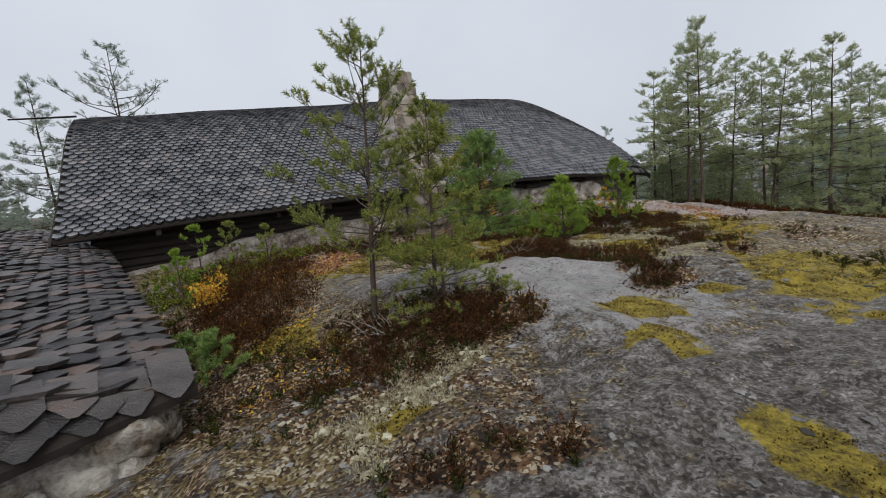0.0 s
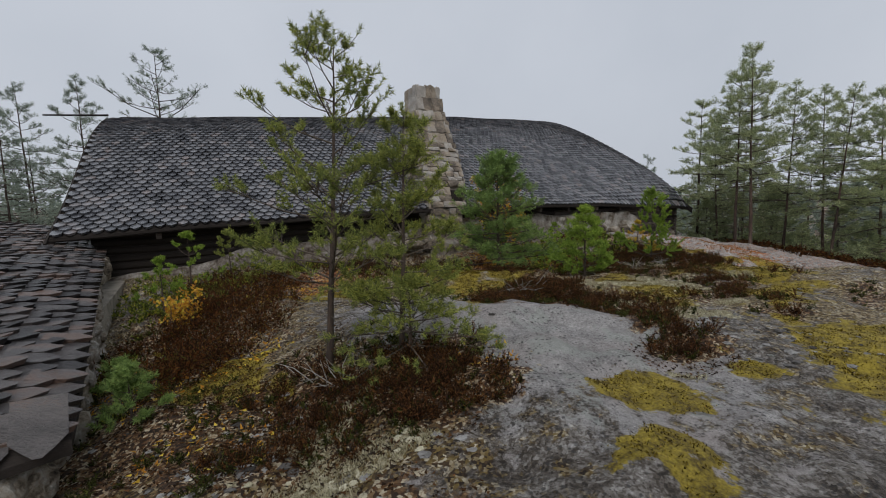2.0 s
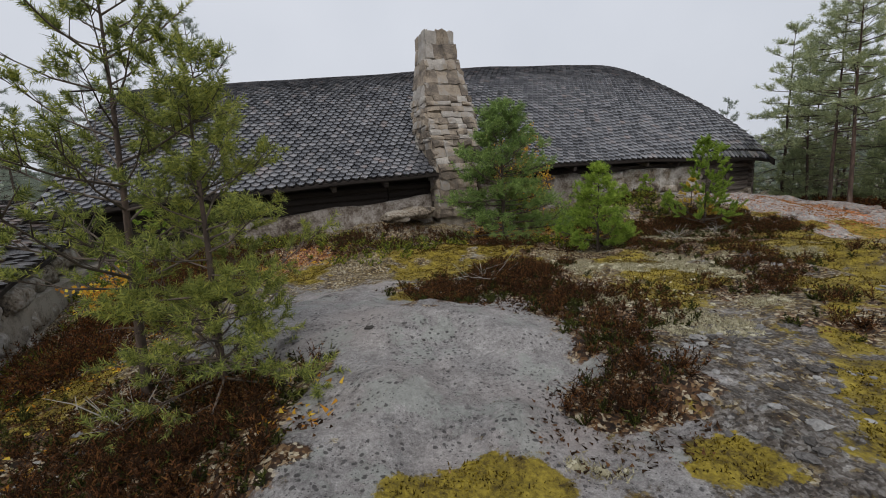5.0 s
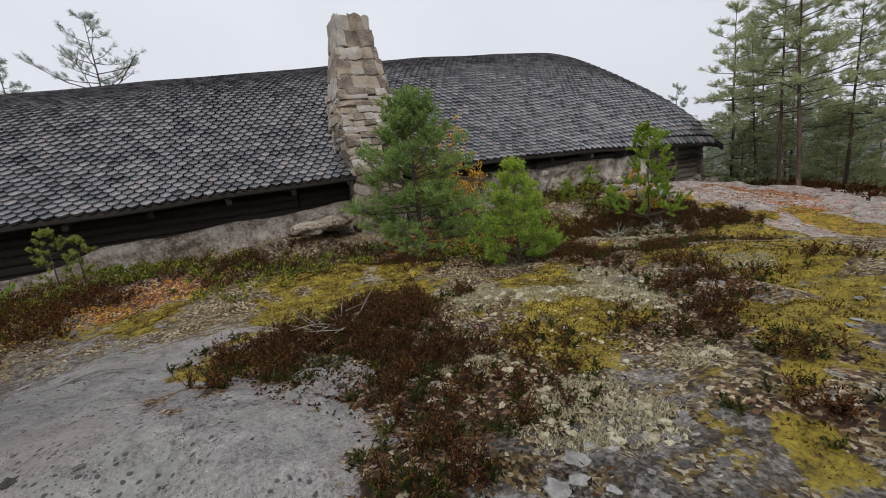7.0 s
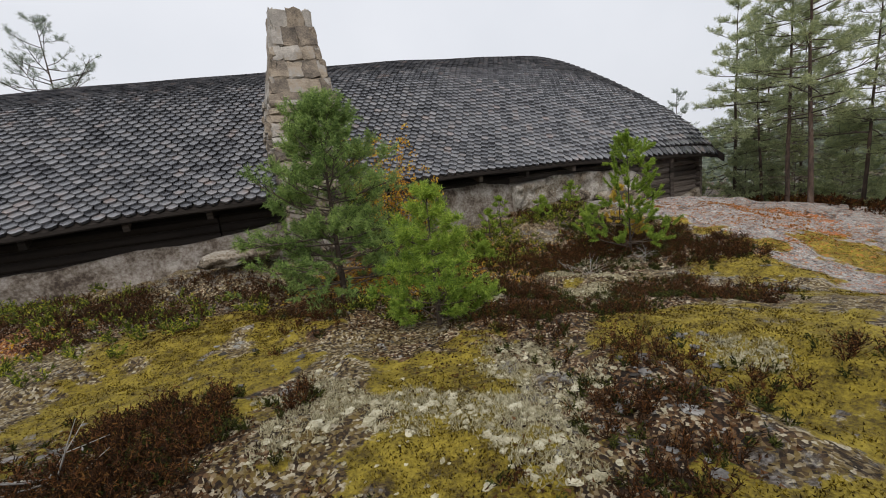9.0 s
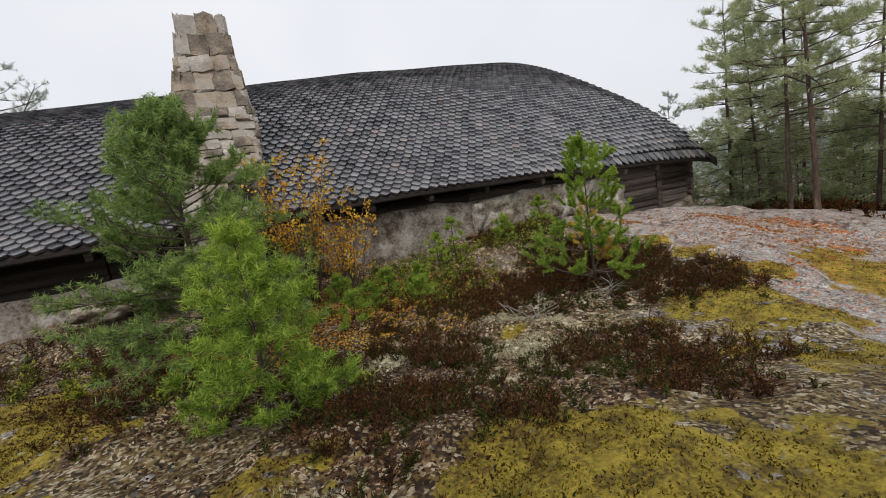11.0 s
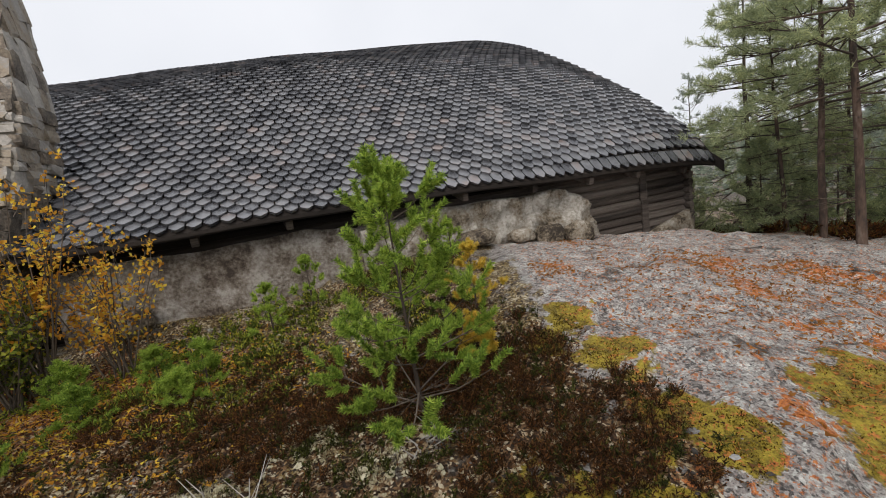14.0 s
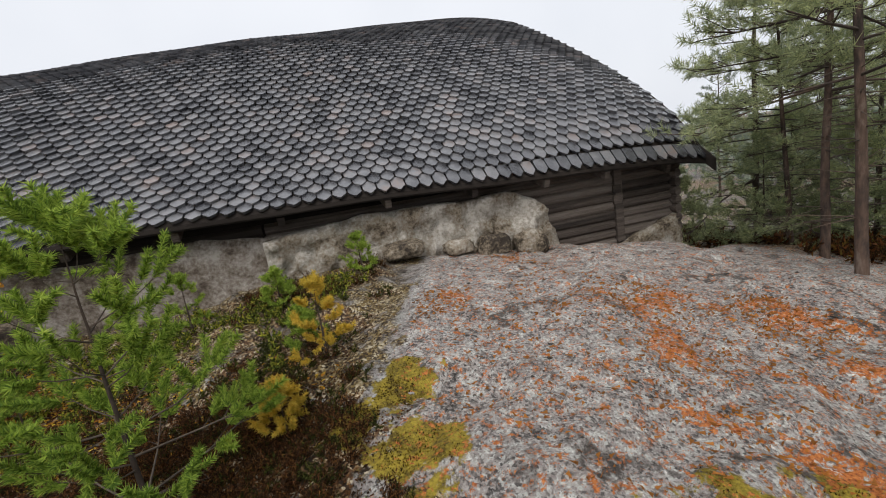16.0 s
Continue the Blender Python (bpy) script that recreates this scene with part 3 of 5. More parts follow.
    col = mix_node(n, l, math_node(n, l, "MULTIPLY", crack, ramp(big, (0.52, (0, 0, 0)), (0.58, (0.8, 0.8, 0.8)))), rock, (0.04, 0.032, 0.026))
    # crumbly heath floor: soil, bark crumbs, grey flakes and cream specks
    bit = warped(38, 0.05, 20)
    bt = n.new("ShaderNodeSeparateColor")
    l.new(bit.outputs["Color"], bt.inputs[0])
    crumb = math_node(n, l, "ADD", math_node(n, l, "MULTIPLY", bt.outputs[1], 0.4), math_node(n, l, "MULTIPLY", mid, 0.6))
    soil = ramp(crumb, (0.32, (0.014, 0.009, 0.006)), (0.44, (0.05, 0.027, 0.014)), (0.54, (0.12, 0.062, 0.028)), (0.62, (0.23, 0.15, 0.075)), (0.7, (0.46, 0.41, 0.3)))
    mix = ramp(crumb, (0.34, (0.02, 0.012, 0.007)), (0.44, (0.075, 0.046, 0.02)), (0.53, (0.165, 0.115, 0.032)), (0.61, (0.22, 0.175, 0.1)), (0.7, (0.45, 0.41, 0.31)))
    leafy = ramp(crumb, (0.34, (0.025, 0.012, 0.008)), (0.44, (0.11, 0.037, 0.016)), (0.54, (0.26, 0.085, 0.03)), (0.62, (0.36, 0.19, 0.07)), (0.7, (0.5, 0.4, 0.26)))
    moss = ramp(math_node(n, l, "ADD", math_node(n, l, "MULTIPLY", mid, 0.55), math_node(n, l, "MULTIPLY", fine, 0.45)), (0.37, (0.028, 0.018, 0.006)), (0.44, (0.105, 0.075, 0.012)), (0.5, (0.21, 0.16, 0.018)), (0.58, (0.34, 0.265, 0.035)))
    red = ramp(fine, (0.36, (0.12, 0.035, 0.015)), (0.48, (0.38, 0.115, 0.03)), (0.62, (0.56, 0.21, 0.06)))
    col = mix_node(n, l, mask(grow[1], 0.42, 0.56, rag), col, mix)
    col = mix_node(n, l, mask(cov[1], 0.44, 0.6, mid), col, soil)
    col = mix_node(n, l, mask(cov[0], 0.44, 0.56, rag), col, moss)
    col = mix_node(n, l, mask(grow[0], 0.45, 0.6, fine, 2.0), col, leafy)
    col = mix_node(n, l, mask(cov[2], 0.49, 0.55, noise_node(n, l, co, 13, 8, 0.8), 3.0), col, red)
    l.new(col, b.inputs["Base Color"])
    rel = math_node(n, l, "ADD", math_node(n, l, "MULTIPLY", mid, 1.0), math_node(n, l, "MULTIPLY", fine, 0.35))
    rel = math_node(n, l, "SUBTRACT", rel, math_node(n, l, "MULTIPLY", crack, 0.2))
    bump_node(n, l, b, rel, 0.9, 0.07)
    return m


ground = tagged(new("ground", mesh_arrays("ground", gv, gq, ground_material(), True)), "lichen-grey bedrock with moss and brown litter patches", "ground", kind="structure")
flat_x, flat_y = gv[:, 0], gv[:, 1]
slab_bare = np.clip(1.5 - np.hypot((flat_x - 5.2) / 1.5, (flat_y - 4.6) / 2.5), 0, 1)
dome = np.clip(((flat_x - 17.3) - 0.35 * np.clip(flat_y - 8.5, -9, 6)) / 0.5 + 0.5, 0, 1) * (flat_y < 15) * (flat_x < 26.5)
far_floor = np.clip(np.maximum(np.maximum(flat_y - 15.5, -0.4 - flat_x), flat_x - 25.5) / 1.5, 0, 1) * (0.55 + 0.45 * wave(flat_x, flat_y, 3.0, 21))
west_rock = np.clip(1.4 - np.hypot((flat_x - 3.5) / 4.5, (flat_y + 1.0) / 3.2), 0, 1)
heath_floor = (0.62 + 0.25 * wave(flat_x, flat_y, 1.3, 23)) * (1 - slab_bare) * (1 - dome) * (1 - 0.75 * west_rock) * (flat_y < 15)
tops = np.stack([cover(GREENS, flat_x, flat_y, 11),
                 np.maximum(np.maximum(cover(HEATHER + LOW_HEATH + GULLY, flat_x, flat_y, 13, 0.6), far_floor), 0.5 * cover(LITTER, flat_x, flat_y, 12, 0.5) * (1 - slab_bare)),
                 np.maximum(0.62 * cover(NEEDLE_BED, flat_x, flat_y, 14, 1.0), 0.33 * dome), np.ones_like(flat_x)], -1)
under = np.stack([0.9 * cover(LEAFY, flat_x, flat_y, 15, 0.7), heath_floor, dome, np.ones_like(flat_x)], -1)
rough_rock = np.stack([np.clip(0.75 - slab_bare, 0, 1) * (1 - dome), 0 * dome, 0 * dome, np.ones_like(flat_x)], -1)
for attr_name, values in (("cover", tops), ("growth", under), ("crumble", rough_rock)):
    attr = ground.data.color_attributes.new(attr_name, "FLOAT_COLOR", "POINT")
    attr.data.foreach_set("color", values.astype(np.float32).ravel())


# ---- the house ----
X0, X1, EAVE_Y, RIDGE_Y, WALL_Y = -1.15, 26.1, 13.95, 22.5, 14.62


def roof_point(x, v):
    """The slate roof's face: v from 0 at the eave to 1 at the ridge."""
    s = (x - 12.5) / 13.6
    ze = 1.42 + 0.38 * (1 - s * s)
    zr = 5.78 + 0.072 * (x + 0.6) - 0.00075 * (x + 0.6) ** 2 * np.clip((x + 0.6) / 26, 0, 1) - 0.35 * np.clip((x - 23.0) / 3.1, 0, 1) ** 2 + 0.16 * np.clip((x - 8.0) / 8.0, 0, 1)
    g = v + 0.07 * np.sin(np.pi * v) - 0.035 * np.sin(2 * np.pi * v)
    end = np.clip((x - 17.0) / 8.0, 0, 1)
    g = g * (1 - end) + np.maximum(v, 0) ** 0.72 * end
    z = ze + (zr - ze) * g - 0.10 * np.clip((x - 24.8) / 1.3, 0, 1) ** 2 * (1 - v)
    lean = 0.5 * v * np.clip(1 - (x - X0) / 6.0, 0, 1)
    z = z + 0.025 * np.sin(x * 1.1 + 3 * v) * np.sin(v * 7 + x * 0.4)
    return np.stack([x + lean, EAVE_Y + (RIDGE_Y - EAVE_Y) * v, z], -1)


def slate_mesh(name, w, length, thick, mat, tip="round", seed=0):
    """One slate: y runs down the slope, its lower end cut to a blunt point."""
    r = random.Random(seed)
    j = lambda a: r.uniform(-a, a)
    hw = w / 2 - 0.004
    cut = length * 0.31
    out = [(-hw, 0), (-hw + j(.004), length - cut), (-hw * 0.55 + j(.006), length - cut * 0.46 + j(.006)), (-hw * 0.16 + j(.008), length - 0.006), (hw * 0.16 + j(.008), length - 0.002), (hw * 0.55 + j(.006), length - cut * 0.46 + j(.006)), (hw + j(.004), length - cut), (hw, 0)]
    n = len(out)
    vs = [(x, y, thick + j(.002)) for x, y in out] + [(x * 0.93, y - (0.03 if y > 0 else 0), 0) for x, y in out]
    fs = [tuple(range(n))[::-1]] + [(i, (i + 1) % n, n + (i + 1) % n, n + i) for i in range(n)]
    return vs, fs


def lay_slates(point, xs_step, rows, expo, u0, u1, w, length, thick, mat, mat_piece, parent, pick, name, jitter, rng, variants=6, down_len=1.0, skip=None):
    """Staggered courses of slates on the face point(x, v); those that pick() takes are pieces of their own, the rest one mesh."""
    base = [slate_mesh(name, w, length, thick, mat, seed=k) for k in range(variants)]
    meshes = [mesh_from(name, v, f, mat_piece) for v, f in base]
    arr = [np.array(v) for v, _ in base]
    allv, allf, k, single = [], [], 0, 0
    for r in range(rows):
        v = r / rows
        for c in np.arange(u0 + (0.5 * xs_step if r % 2 else 0.0), u1, xs_step):
            if skip and skip(c, v):
                continue
            p = point(np.array(c), np.array(v))
            q = point(np.array(c), np.array(min(1.0, v + 0.02)))
            e = point(np.array(c + 0.1), np.array(v))
            down = -unit(q - p)
            right = unit(e - p)
            up = unit(np.cross(q - p, p - e))
            if up[2] < 0:
                up = -up
            lift = 0.035 + rng.uniform(-1, 1) * jitter * 0.02
            d2 = unit(down + up * (0.2 + rng.uniform(-1, 1) * jitter * 0.09))
            r2 = unit(right + d2 * rng.uniform(-1, 1) * jitter * 0.13)
            u2 = np.cross(r2, d2)
            if u2 @ up < 0:
                u2 = -u2
            org = p - d2 * (length - expo * 0.15) + up * lift + r2 * rng.uniform(-1, 1) * jitter * 0.02
            t = int(rng.integers(variants))
            if pick(c, v) and single < 290:
                ob = child(name, meshes[t], parent)
                ob.matrix_local = Matrix(((r2[0], d2[0], u2[0], org[0]), (r2[1], d2[1], u2[1], org[1]), (r2[2], d2[2], u2[2], org[2]), (0, 0, 0, 1)))
                single += 1
                continue
            b = arr[t]
            allv.append(org + b[:, :1] * r2 + b[:, 1:2] * d2 + b[:, 2:] * u2)
            allf += [tuple(i + k for i in f) for f in base[t][1]]
            k += len(b)
    if not allv:
        return None
    me = mesh_from(name + "_field", np.concatenate(allv), allf, mat)
    return child(name + "_field", me, parent, kind="stuff")


def surface(point, u0, u1, nu, nv, thick, mat, name):
    """A closed sheet under a roof face."""
    us, vs = np.linspace(u0, u1, nu), np.linspace(0, 1, nv)
    uu, vv = np.meshgrid(us, vs)
    top = point(uu.ravel(), vv.ravel())
    low = top - np.array([0, 0, thick])
    n = nu * nv
    i, j = np.meshgrid(np.arange(nu - 1), np.arange(nv - 1))
    q = np.stack([j * nu + i, j * nu + i + 1, (j + 1) * nu + i + 1, (j + 1) * nu + i], -1).reshape(-1, 4)
    fs = [tuple(f) for f in q] + [tuple(f[::-1] + n) for f in q]
    rim = [j for j in range(nu)] + [k * nu + nu - 1 for k in range(1, nv)] + [(nv - 1) * nu + j for j in range(nu - 2, -1, -1)] + [k * nu for k in range(nv - 2, 0, -1)]
    fs += [(rim[a], rim[a] + n, rim[(a + 1) % len(rim)] + n, rim[(a + 1) % len(rim)]) for a in range(len(rim))]
    return mesh_from(name, np.concatenate([top, low]), fs, mat, False)


house = empty("house", Matrix.Identity(4), "long low log house with a swept wet slate roof", "house")
roof = child("roof", surface(roof_point, X0, X1, 60, 22, 0.10, DARK_WOOD, "roof"), house, "dark swept slate roof")


def back_point(x, v):
    p = roof_point(x, v)
    p[..., 1] = 2 * RIDGE_Y - p[..., 1]
    p[..., 2] = p[..., 2] - 0.012
    return p


child("back_roof", surface(back_point, X0, X1, 40, 12, 0.10, SLATE, "back_roof"), house)
# eave board and verge board
ex = np.linspace(X0, X1, 50)
ev = roof_point(ex, np.zeros(50))
bv, bf = [], []
for i, p in enumerate(ev):
    bv += [p + (0, -0.03, -0.012), p + (0, 0.02, -0.012), p + (0, 0.02, -0.07), p + (0, -0.03, -0.07)]
    if i:
        a, b = 4 * (i - 1), 4 * i
        bf += [(a + k, a + (k + 1) % 4, b + (k + 1) % 4, b + k) for k in range(4)]
bf += [(0, 1, 2, 3), tuple(range(4 * 49, 4 * 49 + 4))]
child("eave_board", mesh_from("eave_board", bv, bf, DARK_WOOD), house)
for name, xv, off in (("verge_board", X1, 0.03), ("verge_board", X0, -0.03)):
    vv = np.linspace(-0.03, 1, 24)
    ps = roof_point(np.full(24, xv), vv)
    bv, bf = [], []
    for i, p in enumerate(ps):
        bv += [p + (off, 0, 0.03), p + (-off * 0.6, 0, 0.03), p + (-off * 0.6, 0, -0.26), p + (off, 0, -0.26)]
        if i:
            a, b = 4 * (i - 1), 4 * i
            bf += [(a + k, a + (k + 1) % 4, b + (k + 1) % 4, b + k) for k in range(4)]
    bf += [(0, 1, 2, 3), tuple(range(4 * 23, 4 * 23 + 4))]
    child(name, mesh_from(name, bv, bf, DARK_WOOD), house, "thick dark verge board")
# ridge capping
rx = np.linspace(X0 + 0.5, X1, 50)
rv, rq = tube(roof_point(rx, np.ones(50)) + (0, 0, 0.0), np.full(50, 0.09), 8)
child("ridge_cap", mesh_arrays("ridge_cap", rv, rq, DARK_WOOD, True), house)
pv, pq = tube([(X0 - 1.4, RIDGE_Y - 0.3, 5.72), (X0 + 0.6, RIDGE_Y - 0.3, 5.86)], [0.03, 0.04], 8)
child("ridge_pole", mesh_arrays("ridge_pole", pv, pq, DARK_WOOD, True), house, "thin pole end beyond the ridge")

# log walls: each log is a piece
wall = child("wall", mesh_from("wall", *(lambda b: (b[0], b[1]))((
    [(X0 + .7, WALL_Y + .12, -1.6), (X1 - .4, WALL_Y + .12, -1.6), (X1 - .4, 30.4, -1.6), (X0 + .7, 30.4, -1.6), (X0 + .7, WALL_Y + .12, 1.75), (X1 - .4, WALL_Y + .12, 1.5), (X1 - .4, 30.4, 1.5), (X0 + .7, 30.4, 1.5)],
    [(0, 1, 5, 4), (1, 2, 6, 5), (2, 3, 7, 6), (3, 0, 4, 7), (0, 3, 2, 1)])), DARK_WOOD), house, "weathered horizontal log wall")


def log_mesh(length, r, seed, mat=LOG_WOOD):
    rr = random.Random(seed)
    xs = np.linspace(0, length, max(4, int(length / 0.8)))
    vs, fs, sides = [], [], 8
    for i, x in enumerate(xs):
        k = r * (1 + rr.uniform(-.06, .06))
        for s in range(sides):
            a = 2 * math.pi * (s + 0.5) / sides
            vs.append((x, math.cos(a) * k * 0.8, max(-r * .93, min(r * .93, math.sin(a) * k * 1.06))))
        if i:
            o = (i - 1) * sides
            fs += [(o + s, o + (s + 1) % sides, o + sides + (s + 1) % sides, o + sides + s) for s in range(sides)]
    fs += [tuple(range(sides)), tuple(range(len(vs) - sides, len(vs)))[::-1]]
    return mesh_from("log", vs, fs, mat, False)


for k in range(12):
    z = -0.95 + 0.215 * k
    for a, b in ((X0 + 0.75, 7.9), (7.94, 16.4), (16.44, 24.05), (24.3, X1 - 0.2 - (0.08 if k % 2 else 0))):
        if z > 1.42 and (a > 20 or b < 9):
            continue
        # logs that start west of x 16 take the near-black wood
        lg = child("log", log_mesh(b - a, 0.112, k * 7 + int(a), LOG_WOOD if a > 16 else DARK_WOOD), wall)
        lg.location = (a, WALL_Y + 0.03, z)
    if k < 11:
        lg = child("log", log_mesh(0.55, 0.112, 90 + k), wall, "log end at the notched corner")
        lg.matrix_local = pose(X1 - 0.36, WALL_Y - 0.22, z + 0.1, 0, 0, 90)
# gable wall: boards from the log top up into the roof
gb = [roof_point(np.array(X1 - 0.45), np.array(v)) for v in np.linspace(0.06, 1, 12)]
gv2 = [(X1 - 0.45, p[1], p[2] - 0.12) for p in gb] + [(X1 - 0.45, 2 * RIDGE_Y - p[1], p[2] - 0.13) for p in gb[-2::-1]]
gv2 = [(X1 - 0.45, gb[0][1], 1.3)] + gv2 + [(X1 - 0.45, gv2[-1][1], 1.3)]
m_ = len(gv2)
gall = gv2 + [(x - 0.12, y, z) for x, y, z in gv2]
child("gable_wall", mesh_from("gable_wall", gall, [tuple(range(m_)), tuple(range(m_, 2 * m_))[::-1]] + [(i, (i + 1) % m_, m_ + (i + 1) % m_, m_ + i) for i in range(m_)], DARK_WOOD), house)
part("door_post", box_bm(24.07, 24.28, WALL_Y - 0.09, WALL_Y + 0.1, -0.3, 1.5, 0.012), LOG_WOOD, house, "short vertical post let into the logs")
for z in (0.62, 0.86):
    part("scarf_block", box_bm(24.0, 24.22, WALL_Y - 0.12, WALL_Y - 0.085, z, z + 0.2, 0.008), LOG_WOOD, house)
# rafter tails
for x in (1.1, 2.75, 4.4, 6.15, 7.78, 12.0, 13.5, 15.1, 16.8, 18.74, 20.49, 22.1, 23.58, 25.2):
    p = roof_point(np.array(x), np.array(0.0))
    bm = box_bm(-0.065, 0.065, 0.0, 0.9, -0.085, 0.085, 0.015)
    r = part("rafter_tail", bm, LOG_WOOD, house, "grey weathered beam end under the eave")
    r.matrix_local = pose(x, p[1] + 0.14, p[2] - 0.20, 16, 0, 4)

# stone plinth with flaking render, and the boulder the wall sits on
def rough_wall(name, x0, x1, y0, y1, top, seed, mat, nx=90, nz=12, lumps=0.07):
    """A lumpy low wall; top(x) is its height."""
    vs, fs = [], []
    for i in range(nx + 1):
        x = x0 + (x1 - x0) * i / nx
        zt = top(x)
        prof = [(y0, -1.2)] + [(y0, -1.2 + (zt + 1.2) * j / nz) for j in range(1, nz)] + [(y0 + 0.06, zt), (y1, zt + 0.02), (y1, -1.2)]
        for j, (y, z) in enumerate(prof):
            n1 = noise.fractal(Vector((x * 1.3, z * 2, seed)), 1.0, 2.0, 4)
            n2 = abs(noise.fractal(Vector((x * 2.6, z * 3.6, seed + 5)), 0.8, 2.2, 4)) * 2 - 1
            vs.append((x, y - ((lumps * n1 + 0.4 * lumps * n2) if j < nz + 1 else 0), z + 0.03 * n1))
        m = len(prof)
        if i:
            a, b = (i - 1) * m, i * m
            fs += [(a + k, b + k, b + k + 1, a + k + 1) for k in range(m - 1)]
    fs += [tuple(range(m)), tuple(range(nx * m, nx * m + m))[::-1]]
    return mesh_from(name, vs, fs, mat, True)


child("plinth", rough_wall("plinth", -0.3, 9.4, WALL_Y - 0.22, WALL_Y + 0.1, lambda x: float(np.interp(x, [-0.3, 0.4, 2.0, 3.2, 5.7, 8.6, 9.4], [0.25, 0.3, 0.45, 0.79, 0.9, 1.02, 1.1])) + 0.03 * math.sin(x * 2.3), 3.3, PLINTH), house, "stone plinth with flaking grey render")
child("plinth", rough_wall("plinth", 11.2, 18.4, WALL_Y - 0.2, WALL_Y + 0.1, lambda x: float(np.interp(x, [11.2, 15.3, 16.4, 18.4], [1.4, 1.42, 1.26, 1.2])) + 0.03 * math.sin(x * 1.7), 5.1, PLINTH), house, "stone plinth with flaking grey render")
child("plinth", rough_wall("plinth", 23.9, 25.75, WALL_Y - 0.28, WALL_Y + 0.1, lambda x: -0.42 + 0.3 * (x - 23.9), 7.7, BOULDER, 30), house, "low footing of mortared stones")


def boulder_mesh(name, sx, sy, sz, seed, mat, sub=4, rough=0.22):
    bm = bmesh.new()
    bmesh.ops.create_icosphere(bm, subdivisions=sub, radius=1)
    for v in bm.verts:
        n1 = noise.fractal(v.co * 1.3 + Vector((seed, 0, 0)), 1.0, 2.0, 5)
        c = v.co.copy()
        f = 1 + rough * n1 + 0.05 * noise.noise(v.co * 6 + Vector((0, seed, 0)))
        v.co = Vector((math.copysign(abs(c.x) ** 0.75, c.x) * sx * f, math.copysign(abs(c.y) ** 0.75, c.y) * sy * f, math.copysign(abs(c.z) ** 0.8, c.z) * sz * f))
    me = bpy.data.meshes.new(name)
    bm.to_mesh(me)
    bm.free()
    me.materials.append(mat)
    me.shade_smooth()
    return me


def boulder_top(x):
    """Outline of the great boulder against the log wall."""
    return float(np.interp(x, [16.3, 17.3, 18.2, 19.6, 20.4, 21.05, 21.43, 21.87, 22.18, 22.33, 22.5], [1.18, 1.3, 1.38, 1.34, 1.28, 1.33, 1.33, 1.12, 0.82, 0.35, -0.5]))


big = tagged(new("boulder", rough_wall("boulder", 16.4, 22.5, WALL_Y - 0.32, WALL_Y + 0.2, boulder_top, 9.4, BOULDER, 150, 26, 0.2)), "tan-grey weathered boulder the log wall is built on", "boulder")
for x, y, z, sx, sz, s in ((21.6, 14.12, 0.22, .34, .3, 1), (20.0, 14.1, 0.46, .3, .16, 2), (20.75, 14.1, 0.35, .34, .24, 3), (18.9, 14.12, 0.62, .4, .16, 6), (12.2, 14.1, .45, .4, .25, 8), (8.6, 13.9, .6, .6, .2, 9), (7.9, 13.6, .58, .5, .16, 11)):
    st = tagged(new("boulder", boulder_mesh("boulder", sx, sx * .7, sz, s * 3.1, BOULDER, 4)), "rough stone at the foot of the wall", "boulder", "stones by the wall")
    st.location = (x, y, z)

# ---- chimney ----
chimney = empty("chimney", pose(10.3, 14.5, 0), "tall tapering chimney of rough mortared field stones", "chimney")


def chim_half(z):
    """Half widths and middle of the battered stack at height z."""
    zs = [-0.6, 0.5, 1.6, 1.95, 2.8, 3.4, 4.3, 5.4, 6.5]
    hx = np.interp(z, zs, [0.70, 0.66, 0.64, 0.72, 0.86, 0.88, 0.82, 0.66, 0.52])
    cx = np.interp(z, zs, [-0.2, -0.2, -0.12, -0.08, 0.0, 0.05, 0.15, 0.24, 0.30])
    hy = np.interp(z, zs, [0.60, 0.60, 0.60, 0.64, 0.7, 0.7, 0.66, 0.58, 0.5])
    cy = np.interp(z, zs, [0.0, 0.0, 0.0, 0.05, 0.45, 0.75, 1.2, 1.6, 1.9])
    return hx, hy, cx, cy


cv, cf = [], []
for i, z in enumerate(np.linspace(-0.6, 6.5, 24)):
    hx, hy, cx, cy = chim_half(z)
    hx, hy = hx - 0.03, hy - 0.03
    cv += [(cx - hx, cy - hy, z), (cx + hx, cy - hy, z), (cx + hx, cy + hy, z), (cx - hx, cy + hy, z)]
    if i:
        a = 4 * (i - 1)
        cf += [(a + k, a + (k + 1) % 4, a + 4 + (k + 1) % 4, a + 4 + k) for k in range(4)]
cf += [(0, 1, 2, 3)[::-1], tuple(range(4 * 23, 4 * 23 + 4))]
stack = child("mortar_core", mesh_from("mortar_core", cv, cf, MORTAR), chimney)


def stone_mesh(seed):
    """A rough block about 1 across, y is its depth."""
    r = random.Random(seed)
    bm = bmesh.new()
    bmesh.ops.create_cube(bm, size=1)
    bmesh.ops.subdivide_edges(bm, edges=bm.edges[:], cuts=1, use_grid_fill=True)
    for v in bm.verts:
        c = v.co
        n = c.length
        c *= (0.5 / max(n, 0.01)) * 0.35 + 0.72
        c += Vector((r.uniform(-.1, .1), r.uniform(-.08, .08), r.uniform(-.1, .1)))
    me = bpy.data.meshes.new("stone")
    bm.to_mesh(me)
    bm.free()
    me.materials.append(STONE)
    return me


